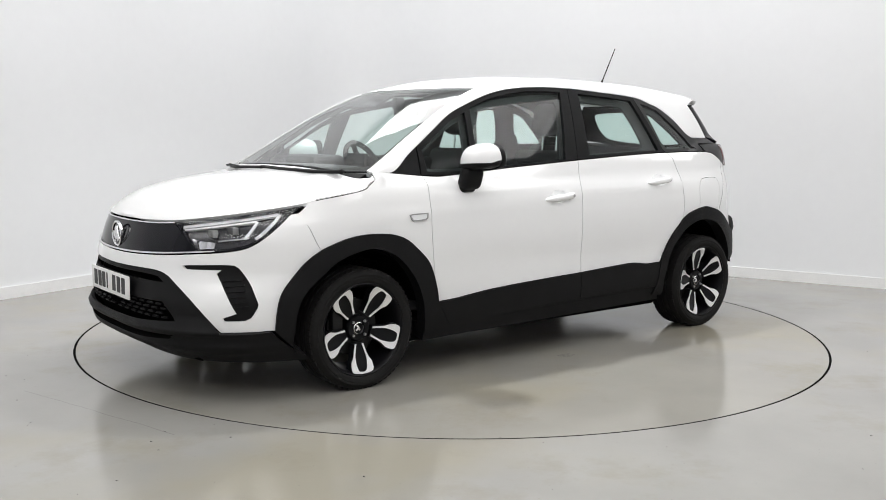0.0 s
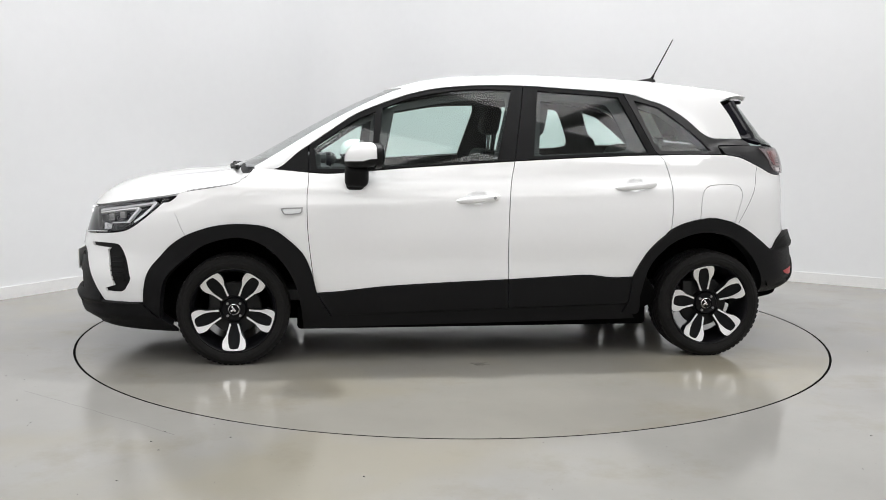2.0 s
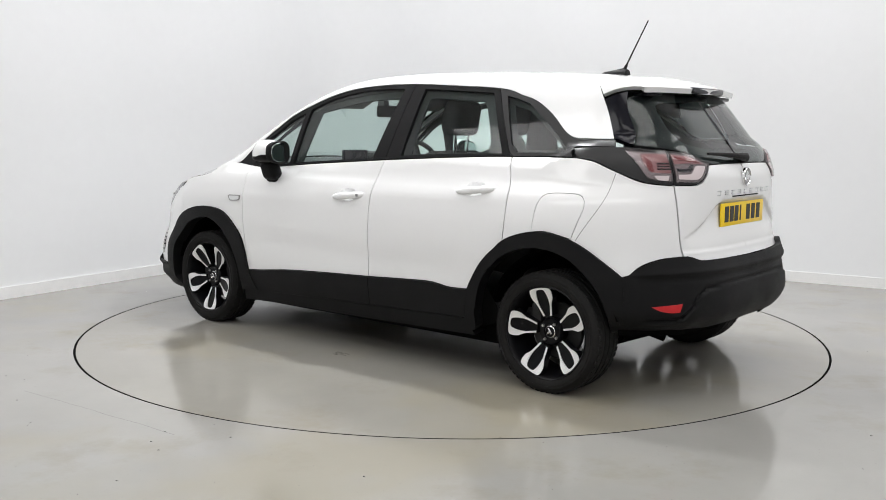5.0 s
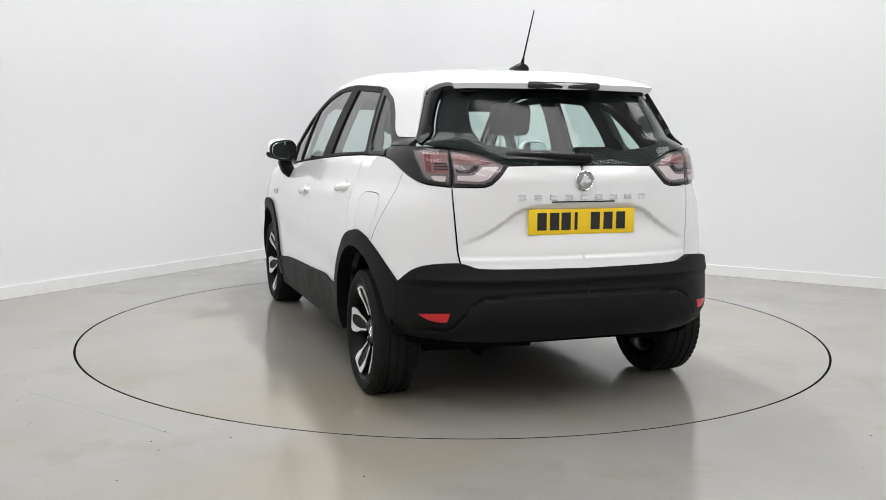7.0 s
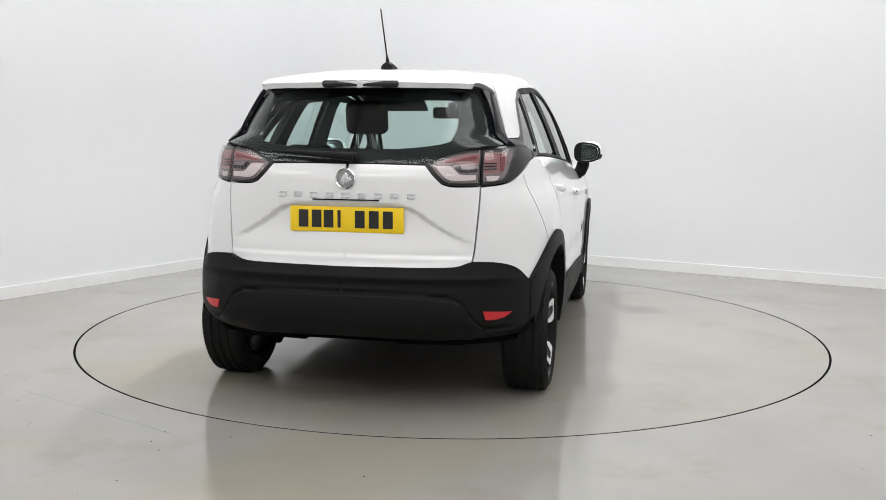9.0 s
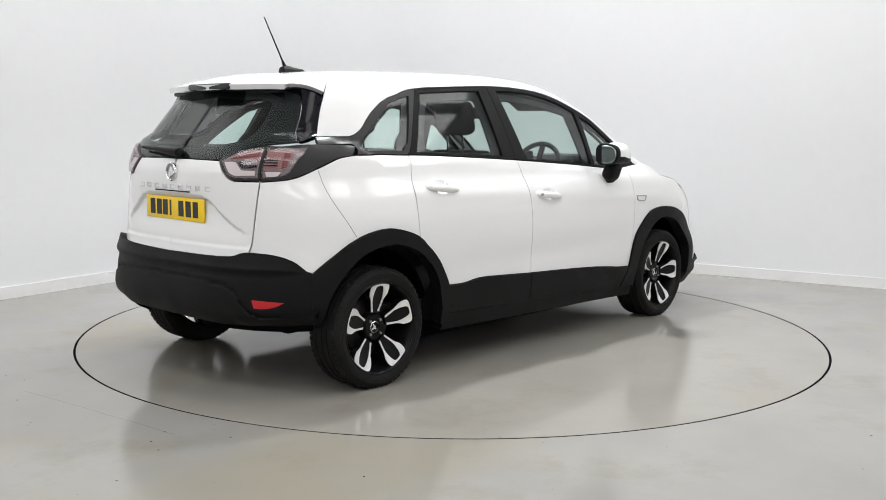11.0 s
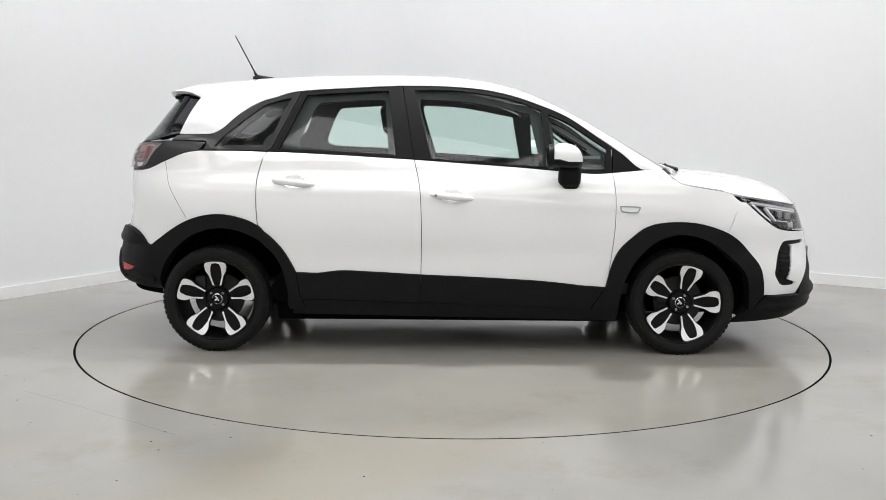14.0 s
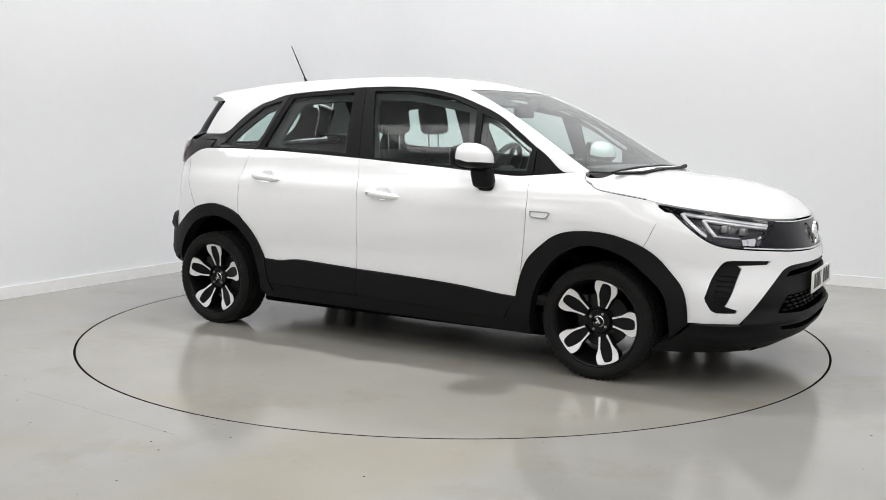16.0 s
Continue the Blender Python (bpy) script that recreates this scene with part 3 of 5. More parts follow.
TAIL_GAP = [(-1.878, 1.009), (-1.909, 0.926), (-1.930, 0.828), (-1.942, 0.729), (-1.953, 0.685)]


def rev(run):
    return run[::-1]


def door_glass():
    front = outline([(0.545, 1.050), (0.300, 1.068), (-0.105, 1.092)], [(-0.105, 1.092), (-0.203, 1.473)], [(-0.203, 1.473), (-0.05, 1.475), (0.120, 1.465), (0.346, 1.424), (0.508, 1.366)], [(0.508, 1.366), (0.545, 1.050)])
    small = outline([(0.862, 1.040), (0.700, 1.040), (0.578, 1.046)], [(0.578, 1.046), (0.548, 1.345)], [(0.548, 1.345), (0.66, 1.296), (0.80, 1.204), (0.875, 1.155)], [(0.875, 1.155), (0.862, 1.040)])
    rear = outline([(-0.305, 1.112), (-0.62, 1.128), (-0.955, 1.138)], [(-0.955, 1.138), (-0.812, 1.441)], [(-0.812, 1.441), (-0.58, 1.457), (-0.349, 1.470)], [(-0.349, 1.470), (-0.305, 1.112)])
    quarter = outline([(-1.013, 1.146), (-1.271, 1.148)], [(-1.271, 1.148), (-1.180, 1.240), (-1.069, 1.340), (-0.998, 1.398), (-0.900, 1.424)], [(-0.900, 1.424), (-1.013, 1.146)])
    return front, small, rear, quarter


def wing_swell(s, z):
    """A soft shoulder crease along the doors and a hollow low on them."""
    line = 0.86 + 0.045 * (0.5 - s)
    return 0.0035 * np.exp(-((z - line) / 0.035) ** 2) * np.clip((1.4 - s) / 0.3, 0, 1) - 0.006 * np.exp(-((z - 0.56 - 0.02 * s) / 0.07) ** 2) * np.clip((1.0 - np.abs(s + 0.02)) * 3, 0, 1)


def tuck(s, z):
    """How far the tail's lower corners curl in."""
    return -0.16 * np.clip((0.45 - z) / 0.19, 0, 1) ** 2 * step01((-1.50 - s) / 0.12) * (1 - 0.75 * step01((-1.85 - s) / 0.25))


def build_side(car, m):
    g_front, g_small, g_rear, g_quarter = door_glass()
    wing = outline([(1.088, 1.038), (0.904, 1.021)], FRONT_GAP, rev(ARCH_F)[:9], [ARCH_F[4], WING_TIP[0], WING_TIP[1]], [WING_TIP[1], (BONNET_LINE[6][0] - 0.010, BONNET_LINE[6][1] - 0.02), (BONNET_LINE[6][0] - 0.022, BONNET_LINE[6][1] + 0.001)], bonnet_run(BONNET_LINE[6][0] - 0.022, 1.184), [(1.184, 1.046), (1.088, 1.038)])
    # dark strip added behind the bonnet's shut line, painting the shade in the gap
    patch("bonnet_gap_shade", ring, outline(bonnet_run(1.190, 1.66, dz=-0.012), rev(bonnet_run(1.190, 1.66, dz=0.008))), DARK, car, mirror=m, lift=-0.008, depth=0.0, grid=0.02)
    patch("front_wing", ring, inset(wing, 0.0014), WHITE, car, mirror=m, grow=wing_swell, label="white painted front wing")
    # front door
    door = empty("front_door", car)
    patch("door_skin", ring, inset(outline(BELT_F, MID_GAP, rev(CLAD_F), rev(FRONT_GAP)), 0.0020), WHITE, door, holes=[handle_cup(0.010, 0.885)], mirror=m, grow=wing_swell)
    top = [q for q in DOOR_TOP if -0.272 <= q[0] <= 0.90]
    frame_f = outline([(0.902, 1.165), *top], [(-0.272, 1.498), (-0.200, 1.089)], [(a, b + 0.004) for a, b in rev(BELT_F)], [(0.904, 1.025), (0.902, 1.165)])
    patch("window_frame", ring, inset(frame_f, 0.002), PLASTIC, door, holes=[g_front, g_small], mirror=m, lift=-0.002, grid=0.03, label="black window surround")
    patch("window", ring, inset(g_front, -0.004), SIDE_GLASS, door, mirror=m, lift=-0.010, depth=0.0, label="pale green tinted glass").visible_shadow = False
    patch("fixed_window", ring, inset(g_small, -0.004), SIDE_GLASS, door, mirror=m, lift=-0.010, depth=0.0, label="pale green tinted glass").visible_shadow = False
    patch("door_cladding", ring, inset(outline(CLAD_F, [(-0.158, 0.453), (-0.163, 0.297)], [(-0.163, 0.297), (0.791, 0.268)], [(0.791, 0.268), (0.866, 0.391)]), 0.002), PLASTIC, door, mirror=m, lift=0.010, label="black ribbed lower cladding")
    build_handle(door, 0.010, 0.885, m, True)
    # fixed sail in front of the door
    patch("sail_panel", ring, inset(outline([(1.088, 1.038), (0.953, 1.133), (0.908, 1.162)], [(0.908, 1.162), (0.908, 1.024)], [(0.908, 1.024), (1.088, 1.038)]), 0.001), PLASTIC, car, mirror=m, lift=-0.001)
    # rear door
    door = empty("rear_door", car)
    patch("door_skin", ring, inset(outline(BELT_R, REAR_GAP, [(-1.057, 0.722), *rev(ARCH_R[:4])], rev(CLAD_R), rev(MID_GAP)), 0.0020), WHITE, door, holes=[handle_cup(-0.862, 0.955)], mirror=m, grow=wing_swell)
    top = [(-0.272, 1.498), (-0.427, 1.491), (-0.581, 1.482), (-0.737, 1.473), (-0.842, 1.463)]
    frame_r = outline(top, [(-0.842, 1.463), (-1.005, 1.126)], [(a, b + 0.004) for a, b in rev(BELT_R)], [(-0.200, 1.090), (-0.272, 1.498)])
    patch("window_frame", ring, inset(frame_r, 0.002), PLASTIC, door, holes=[g_rear], mirror=m, lift=-0.002, grid=0.03, label="black window surround")
    patch("window", ring, inset(g_rear, -0.004), SIDE_GLASS, door, mirror=m, lift=-0.010, depth=0.0, label="pale green tinted glass").visible_shadow = False
    patch("door_cladding", ring, inset(outline(CLAD_R, [(-0.849, 0.461), (-0.827, 0.313)], [(-0.827, 0.313), (-0.163, 0.297)], [(-0.163, 0.297), (-0.158, 0.453)]), 0.002), PLASTIC, door, mirror=m, lift=0.010, label="black ribbed lower cladding")
    build_handle(door, -0.862, 0.955, m, False)
    # quarter
    quarter = empty("rear_quarter", car)
    flap = outline([(-1.219, 0.775), (-1.233, 0.903), (-1.259, 0.948), (-1.307, 0.962), (-1.418, 0.963), (-1.462, 0.948), (-1.476, 0.904), (-1.458, 0.845), (-1.427, 0.755)], [(-1.427, 0.755), (-1.298, 0.782), (-1.219, 0.775)])
    skin = outline([(-1.005, 1.122), (-1.165, 1.126), (-1.360, 1.127)], [(-1.360, 1.127), (-1.462, 1.112), (-1.582, 1.069), (-1.720, 1.022), (-1.878, 1.006)], TAIL_GAP, [(-1.953, 0.685), (-1.833, 0.676), (-1.738, 0.648), (-1.670, 0.603), (-1.638, 0.595)], rev(ARCH_R)[:8], rev(REAR_GAP))
    cut = [inset(flap, -0.001)] if m > 0 else []
    patch("quarter_skin", ring, inset(skin, 0.0025), WHITE, quarter, mirror=m, holes=cut, label="white painted rear quarter panel")
    if m > 0:
        fl = inset(flap, 0.002)
        patch("fuel_flap", ring, fl, WHITE, quarter, mirror=m, depth=0.008)
    top = [(-0.842, 1.463), (-0.890, 1.457), (-1.023, 1.411), (-1.164, 1.321), (-1.244, 1.243), (-1.309, 1.216), (-1.402, 1.214), (-1.546, 1.214)]
    surround = outline(top, [(-1.546, 1.214), (-1.564, 1.179)], [(-1.564, 1.179), (-1.409, 1.180), (-1.311, 1.175), (-1.333, 1.131)], [(-1.333, 1.131), (-1.162, 1.130), (-1.005, 1.126)], [(-1.005, 1.126), (-0.842, 1.463)])
    patch("window_frame", ring, inset(surround, 0.0015), SATIN_BLACK, quarter, holes=[g_quarter], mirror=m, lift=-0.001, grid=0.03, label="satin black pillar trim")
    patch("quarter_window", ring, inset(g_quarter, -0.004), SIDE_GLASS, quarter, mirror=m, lift=-0.008, depth=0.0, label="pale green tinted glass").visible_shadow = False
    joint = [ring(a, b) for a, b in spline([(-1.585, 1.060), (-1.560, 0.933), (-1.450, 0.752)], 0.03)]
    bm = bmesh.new()
    add_tube(bm, [(q[0], m * (q[1] - 0.0003), q[2]) for q in joint], 0.0011, 5)
    part("panel_joint", bm, DARK, quarter)
    # arches and sill
    patch("front_arch_trim", ring, outline(ARCH_F, [(0.866, 0.391), (0.795, 0.268)], [(0.795, 0.268), (0.93, 0.262), (0.940, 0.235)], rev(ARCH_F_IN)[1:], [(1.572, 0.225), (1.702, 0.341)]), PLASTIC, car, mirror=m, lift=0.014, depth=0.07, grid=0.025, label="black wheel arch cladding")
    patch("rear_arch_trim", ring, outline(ARCH_R, [(-1.642, 0.593), (-1.628, 0.449), (-1.601, 0.294)], rev(ARCH_R_IN)[:-1], [(-0.893, 0.354), (-0.888, 0.26), (-0.80, 0.262)], [(-0.80, 0.262), (-0.832, 0.330), (-0.849, 0.461)]), PLASTIC, car, mirror=m, lift=0.014, grow=tuck, depth=0.07, grid=0.025, label="black wheel arch cladding")
    patch("sill", ring, outline([(0.938, 0.262), (0.80, 0.266), (-0.163, 0.293), (-0.83, 0.309)], [(-0.83, 0.309), (-0.875, 0.225)], [(-0.875, 0.225), (-0.163, 0.214), (0.639, 0.203), (0.938, 0.195)], [(0.938, 0.195), (0.938, 0.262)]), PLASTIC, car, mirror=m, lift=0.002, depth=0.10, label="black plastic sill")
    # side badge
    badge = outline([(1.049, 0.837), (1.031, 0.841), (0.935, 0.843)], [(0.935, 0.843), (0.945, 0.812), (1.020, 0.805), (1.038, 0.814), (1.049, 0.837)], gap=0.01)
    lamp = empty("side_repeater", car)
    patch("frame", ring, badge, SATIN, lamp, holes=[inset(badge, 0.006)], mirror=m, lift=0.008, depth=0.010, grid=0.02)
    patch("lens", ring, inset(badge, 0.005), LAMP_WHITE, lamp, mirror=m, lift=0.005, depth=0.006, grid=0.02)
    # inner side of the cabin
    holes = [inset(outline([(0.50, 1.075), (-0.08, 1.105)], [(-0.08, 1.105), (-0.165, 1.40), (-0.16, 1.43)], [(-0.16, 1.43), (0.11, 1.415), (0.44, 1.355)], [(0.44, 1.355), (0.50, 1.075)]), -0.008),
             inset(g_small, 0.022), inset(outline([(-0.345, 1.130), (-0.70, 1.145), (-0.80, 1.152)], [(-0.80, 1.152), (-0.85, 1.19), (-0.77, 1.38), (-0.73, 1.415)], [(-0.73, 1.415), (-0.42, 1.435), (-0.37, 1.425)], [(-0.37, 1.425), (-0.345, 1.130)]), 0.0),
             inset(g_quarter, 0.022)]
    inner = outline([(0.98, 1.08), (0.80, 1.19), (0.652, 1.30), (0.501, 1.37), (0.347, 1.42), (0.038, 1.465), (-0.272, 1.475), (-0.737, 1.455), (-1.023, 1.400), (-1.164, 1.310), (-1.245, 1.235)], [(-1.245, 1.235), (-1.403, 1.200)], [(-1.403, 1.200), (-1.44, 0.90)], [(-1.44, 0.90), (-1.36, 0.87)], [(-1.36, 0.87), (-1.18, 0.87)], [(-1.18, 0.87), (-0.90, 0.72), (-0.80, 0.50)], [(-0.80, 0.50), (-0.78, 0.40)], [(-0.78, 0.40), (0.82, 0.40)], [(0.82, 0.40), (0.98, 0.80)], [(0.98, 0.80), (0.98, 1.08)])
    patch("inner_trim", ring, inner, TRIM, car, holes=holes, mirror=m, lift=-0.038, depth=0.012, back=True, grid=0.05, label="dark inner door and pillar trim")
    # wheel well
    for cx in (1.302, -1.302):
        bm = bmesh.new()
        ys = (0.50, 0.80)
        rows = [[bm.verts.new((cx + 0.365 * math.cos(a), m * y, 0.30 + 0.385 * math.sin(a))) for a in (radians(14 + 152 * k / 20) for k in range(21))] for y in ys]
        for k in range(20):
            bm.faces.new((rows[0][k], rows[0][k + 1], rows[1][k + 1], rows[1][k]))
        bm.faces.new(rows[0])
        part("wheel_well", bm, DARK, car)


def handle_cup(s, z):
    """The outline of the hollow behind a door handle."""
    return outline([(s + 0.064, z + 0.010), (s + 0.046, z + 0.036), (s - 0.030, z + 0.040), (s - 0.058, z + 0.028), (s - 0.058, z - 0.006), (s - 0.030, z - 0.028), (s + 0.035, z - 0.028), (s + 0.064, z + 0.010)], gap=0.012)


def build_handle(door, s, z, m, lock):
    """A pull handle on the door skin, over a shallow cup."""
    o = ring(s, z)
    t = ring(s - 0.05, z + 0.004) - ring(s + 0.05, z - 0.004)
    bm = bmesh.new()
    prof = []
    n = 16
    for i in range(n + 1):
        f = i / n
        x = -0.118 + 0.236 * f
        half = 0.008 + 0.011 * math.sin(math.pi * min(1, max(0, f)) ** 0.8) + (0.006 if f > 0.72 else 0)
        out = 0.004 + 0.034 * math.sin(math.pi * f) ** 0.6
        prof.append((x, half, out))
    rings = []
    for x, half, out in prof:
        px, pz = o[0] - x, z + x * 0.09
        py = ring(px, pz)[1]
        rings.append([bm.verts.new((px, m * (py + out - 0.014 + 0.014 * math.cos(a) * 1.0), pz + half * math.sin(a))) for a in (2 * math.pi * k / 12 for k in range(12))])
    for a, b in zip(rings, rings[1:]):
        for k in range(12):
            bm.faces.new((a[k], a[(k + 1) % 12], b[(k + 1) % 12], b[k]))
    bm.faces.new(rings[0])
    bm.faces.new(rings[-1])
    part("handle", bm, WHITE, door, "white pull handle", smooth=True)
    if lock:
        bm = bmesh.new()
        px, pz = o[0] - 0.088, z + 0.008
        r = bmesh.ops.create_cone(bm, cap_ends=True, segments=16, radius1=0.0095, radius2=0.008, depth=0.012)
        bmesh.ops.transform(bm, matrix=Matrix.Translation((px, m * (ring(px, pz)[1] + 0.021), pz)) @ Matrix.Rotation(-m * math.pi / 2, 4, "X"), verts=r["verts"])
        part("door_lock", bm, SATIN, door, "round metal key lock")
    cup = handle_cup(s, z)
    mid, size = (cup.min(0) + cup.max(0)) / 2, (cup.max(0) - cup.min(0)) / 2

    def dish(u, v):
        return -0.020 * np.clip(1 - ((u - mid[0]) / size[0]) ** 2 - ((v - mid[1]) / size[1]) ** 2, 0, 1) ** 0.7 + wing_swell(u, v)
    patch("handle_cup", ring, inset(cup, -0.0008), WHITE, door, mirror=m, depth=0.004, grid=0.012, grow=dish)


def build_ends(car):
    """Bonnet, windscreen, roof, nose and tail, each across the whole car."""
    rear_edge = [(1.190, 0.0), (1.30, 0.20), (1.352, 0.45), (1.372, 0.75)]
    edge = [(1.190, 0.0), (1.50, 0.0), (1.80, 0.0), (2.10, 0.0), (2.40, 0.0), (END_F - 0.004, 0.0)]
    bonnet = outline(edge, [(END_F - 0.004, 0.0), (END_F - 0.004, 0.75)], [(END_F - 0.004, 0.75), (1.372, 0.75)], rev(rear_edge))
    bonnet[:, 1] = np.where(bonnet[:, 1] < 0.008, 0.008, bonnet[:, 1])
    patch("bonnet", bonnet_skin, bonnet, WHITE, car, both=True, depth=0.018, label="white painted bonnet")
    # cowl below the windscreen
    cowl = outline([(1.20, 0.60), (1.285, 0.85), (1.330, 1.2)], [(1.330, 1.2), (1.45, 1.2)], [(1.45, 1.2), (1.40, 0.85), (1.285, 0.60)], [(1.285, 0.60), (1.20, 0.60)])
    patch("cowl", upper, cowl, PLASTIC, car, both=True, lift=-0.012, label="black scuttle below the windscreen")
    base = [(1.192, SPAN), (1.290, 0.85), (1.335, 1.2)]
    header = [(0.470, 1.2), (0.455, 0.95), (0.395, SPAN)]
    pane = outline(base, [(1.335, 1.2), (0.470, 1.2)], header, [(0.395, SPAN), (1.192, SPAN)])
    patch("windscreen", upper, inset(pane, 0.002), SCREEN_GLASS, car, both=True, lift=-0.004, depth=0.0, label="clear windscreen with a pale green tint").visible_shadow = False
    frit = outline(rev(header), [(0.470, 1.2), (0.505, 1.2)], [(0.505, 1.2), (0.49, 0.95), (0.43, SPAN + 0.022)], [(0.43, SPAN + 0.022), (1.16, SPAN + 0.022)], [(1.16, SPAN + 0.022), (1.245, 0.85), (1.298, 1.2)], [(1.298, 1.2), (1.335, 1.2)], rev(base), [(1.192, SPAN), (0.395, SPAN)])
    patch("windscreen_border", upper, frit, FRIT, car, both=True, lift=-0.009, depth=0.004)
    gap_r = [(-1.536, 0.0), (-1.46, 0.16), (-1.395, 0.30), (-1.330, 0.50), (-1.307, SPAN), (-1.280, 0.9), (-1.268, 1.2)]
    roof = outline([(1.192, SPAN), (1.186, 0.012)], [(1.186, 0.012), (1.088, 0.004), *[(a, 0.0) for a, _ in DOOR_TOP[1:-1]], (-1.536, 0.0)], gap_r, [(-1.268, 1.2), (0.470, 1.2)], header, [(0.395, SPAN), (1.192, SPAN)])
    patch("roof", upper, inset(roof, 0.001), WHITE, car, both=True, depth=0.012, label="white painted roof and pillars")
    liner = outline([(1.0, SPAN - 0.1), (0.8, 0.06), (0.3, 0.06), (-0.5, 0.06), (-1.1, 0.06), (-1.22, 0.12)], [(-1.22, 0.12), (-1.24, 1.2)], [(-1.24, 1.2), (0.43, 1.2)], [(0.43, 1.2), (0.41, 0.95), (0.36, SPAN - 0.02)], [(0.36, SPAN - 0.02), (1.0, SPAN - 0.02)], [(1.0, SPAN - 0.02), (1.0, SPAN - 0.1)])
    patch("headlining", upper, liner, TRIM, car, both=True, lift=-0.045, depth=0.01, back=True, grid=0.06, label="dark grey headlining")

    # nose
    lamp_low = [(1.724, 0.867), (1.760, 0.865), (1.786, 0.818), (1.820, 0.775), (1.860, 0.740), (1.903, 0.717), (1.950, 0.705), (2.021, 0.696), (2.148, 0.686), (2.332, 0.673), (2.564, 0.664), (END_F, 0.662)]
    lamp_top = [(a, b - 0.006) for a, b in BONNET_LINE[6:]]
    grille_edge = [(END_F, 0.603), (2.561, 0.605), (2.435, 0.607), (2.316, 0.604), (2.255, 0.588), (2.216, 0.562), (2.090, 0.462), (1.967, 0.345)]
    drl = outline([(2.175, 0.633), (2.138, 0.637), (1.975, 0.642), (1.932, 0.633), (1.900, 0.600)], [(1.900, 0.600), (1.848, 0.540), (1.794, 0.468), (1.795, 0.449)], [(1.795, 0.449), (1.819, 0.407), (1.844, 0.396), (1.947, 0.396), (1.955, 0.410)], [(1.955, 0.410), (1.891, 0.429)], [(1.891, 0.429), (2.016, 0.602), (2.000, 0.618)], [(2.000, 0.618), (2.157, 0.618)], [(2.157, 0.618), (2.175, 0.633)], gap=0.015)
    fb = empty("front_bumper", car)
    shell = outline(ARCH_F[:5], [ARCH_F[4], (1.638, 0.790), (1.724, 0.867)], [(a, b - 0.002) for a, b in lamp_low[1:]], [(END_F, 0.662), (END_F, 0.603)], grille_edge, [(1.967, 0.345), (1.832, 0.343), (1.727, 0.346)])
    patch("bumper_skin", ring, inset(shell, 0.0006), WHITE, fb, both=True, holes=[drl], grid=0.028, label="white painted front bumper")
    for m in (1, -1):
        patch("frame", ring, inset(drl, -0.001), PLASTIC, fb, mirror=m, lift=-0.012, depth=0.02, grid=0.02, label="black bumper intake trim")
        for k in range(6):
            z = 0.455 + 0.024 * k
            s0 = 1.815 + (z - 0.455) * 0.55
            slat = outline([(s0 + 0.02, z), (s0 + 0.105, z - 0.004)], [(s0 + 0.105, z - 0.004), (s0 + 0.105, z + 0.003)], [(s0 + 0.105, z + 0.003), (s0 + 0.02, z + 0.007)], [(s0 + 0.02, z + 0.007), (s0 + 0.02, z)])
            patch("slat", ring, slat, PLASTIC, fb, mirror=m, lift=-0.004, depth=0.008)
    lower = outline([(1.566, 0.209), (1.726, 0.342)], [(1.726, 0.342), (1.832, 0.340), (1.967, 0.342)], rev(grille_edge)[0:4], [(2.216, 0.562), (2.255, 0.588), (2.316, 0.602), (2.435, 0.605), (2.561, 0.603), (END_F, 0.600)], [(END_F, 0.600), (END_F, 0.200)], [(END_F, 0.200), (2.539, 0.200), (2.266, 0.200), (1.956, 0.200), (1.562, 0.190)], [(1.562, 0.190), (1.566, 0.209)])
    grille_hole = outline([(END_F - 0.0005, 0.580), (2.435, 0.584), (2.316, 0.578)], [(2.316, 0.578), (2.278, 0.555)], [(2.278, 0.555), (2.417, 0.555), (END_F - 0.0005, 0.552)], [(END_F - 0.0005, 0.552), (END_F - 0.0005, 0.580)])
    mesh_hole = outline([(END_F - 0.0005, 0.470), (2.478, 0.468), (2.292, 0.469)], [(2.292, 0.469), (2.208, 0.388)], [(2.208, 0.388), (2.486, 0.373), (END_F - 0.0005, 0.368)], [(END_F - 0.0005, 0.368), (END_F - 0.0005, 0.470)])
    slot_shape = outline([(END_F - 0.0005, 0.322), (2.488, 0.323), (2.220, 0.329)], [(2.220, 0.329), (2.259, 0.306)], [(2.259, 0.306), (2.489, 0.293), (END_F - 0.0005, 0.290)], [(END_F - 0.0005, 0.290), (END_F - 0.0005, 0.322)])

    def lip(s, z):
        k = np.clip((s - 1.62) / 0.25, 0, 1)
        return 0.004 + k * (0.022 * np.exp(-((z - 0.345) / 0.022) ** 2) + 0.016 * np.exp(-((z - 0.27) / 0.03) ** 2) - 0.012 * step01((z - 0.37) / 0.05))
    patch("lower_bumper", ring, lower, PLASTIC, fb, both=True, holes=[grille_hole, mesh_hole], grid=0.022, grow=lip, label="black plastic lower bumper")
    back = outline([(END_F, 0.60), (2.316, 0.598)], [(2.316, 0.598), (2.111, 0.365), (2.131, 0.286)], [(2.131, 0.286), (END_F, 0.28)], [(END_F, 0.28), (END_F, 0.60)])
    # no hole here: a dark strip on the skin paints the slot's inner shade
    patch("slot_shade", ring, slot_shape, DARK, fb, both=True, grow=lip, lift=0.0015, depth=0.0, grid=0.022)
    patch("grille_backing", ring, back, DARK, fb, both=True, lift=-0.045, depth=0)
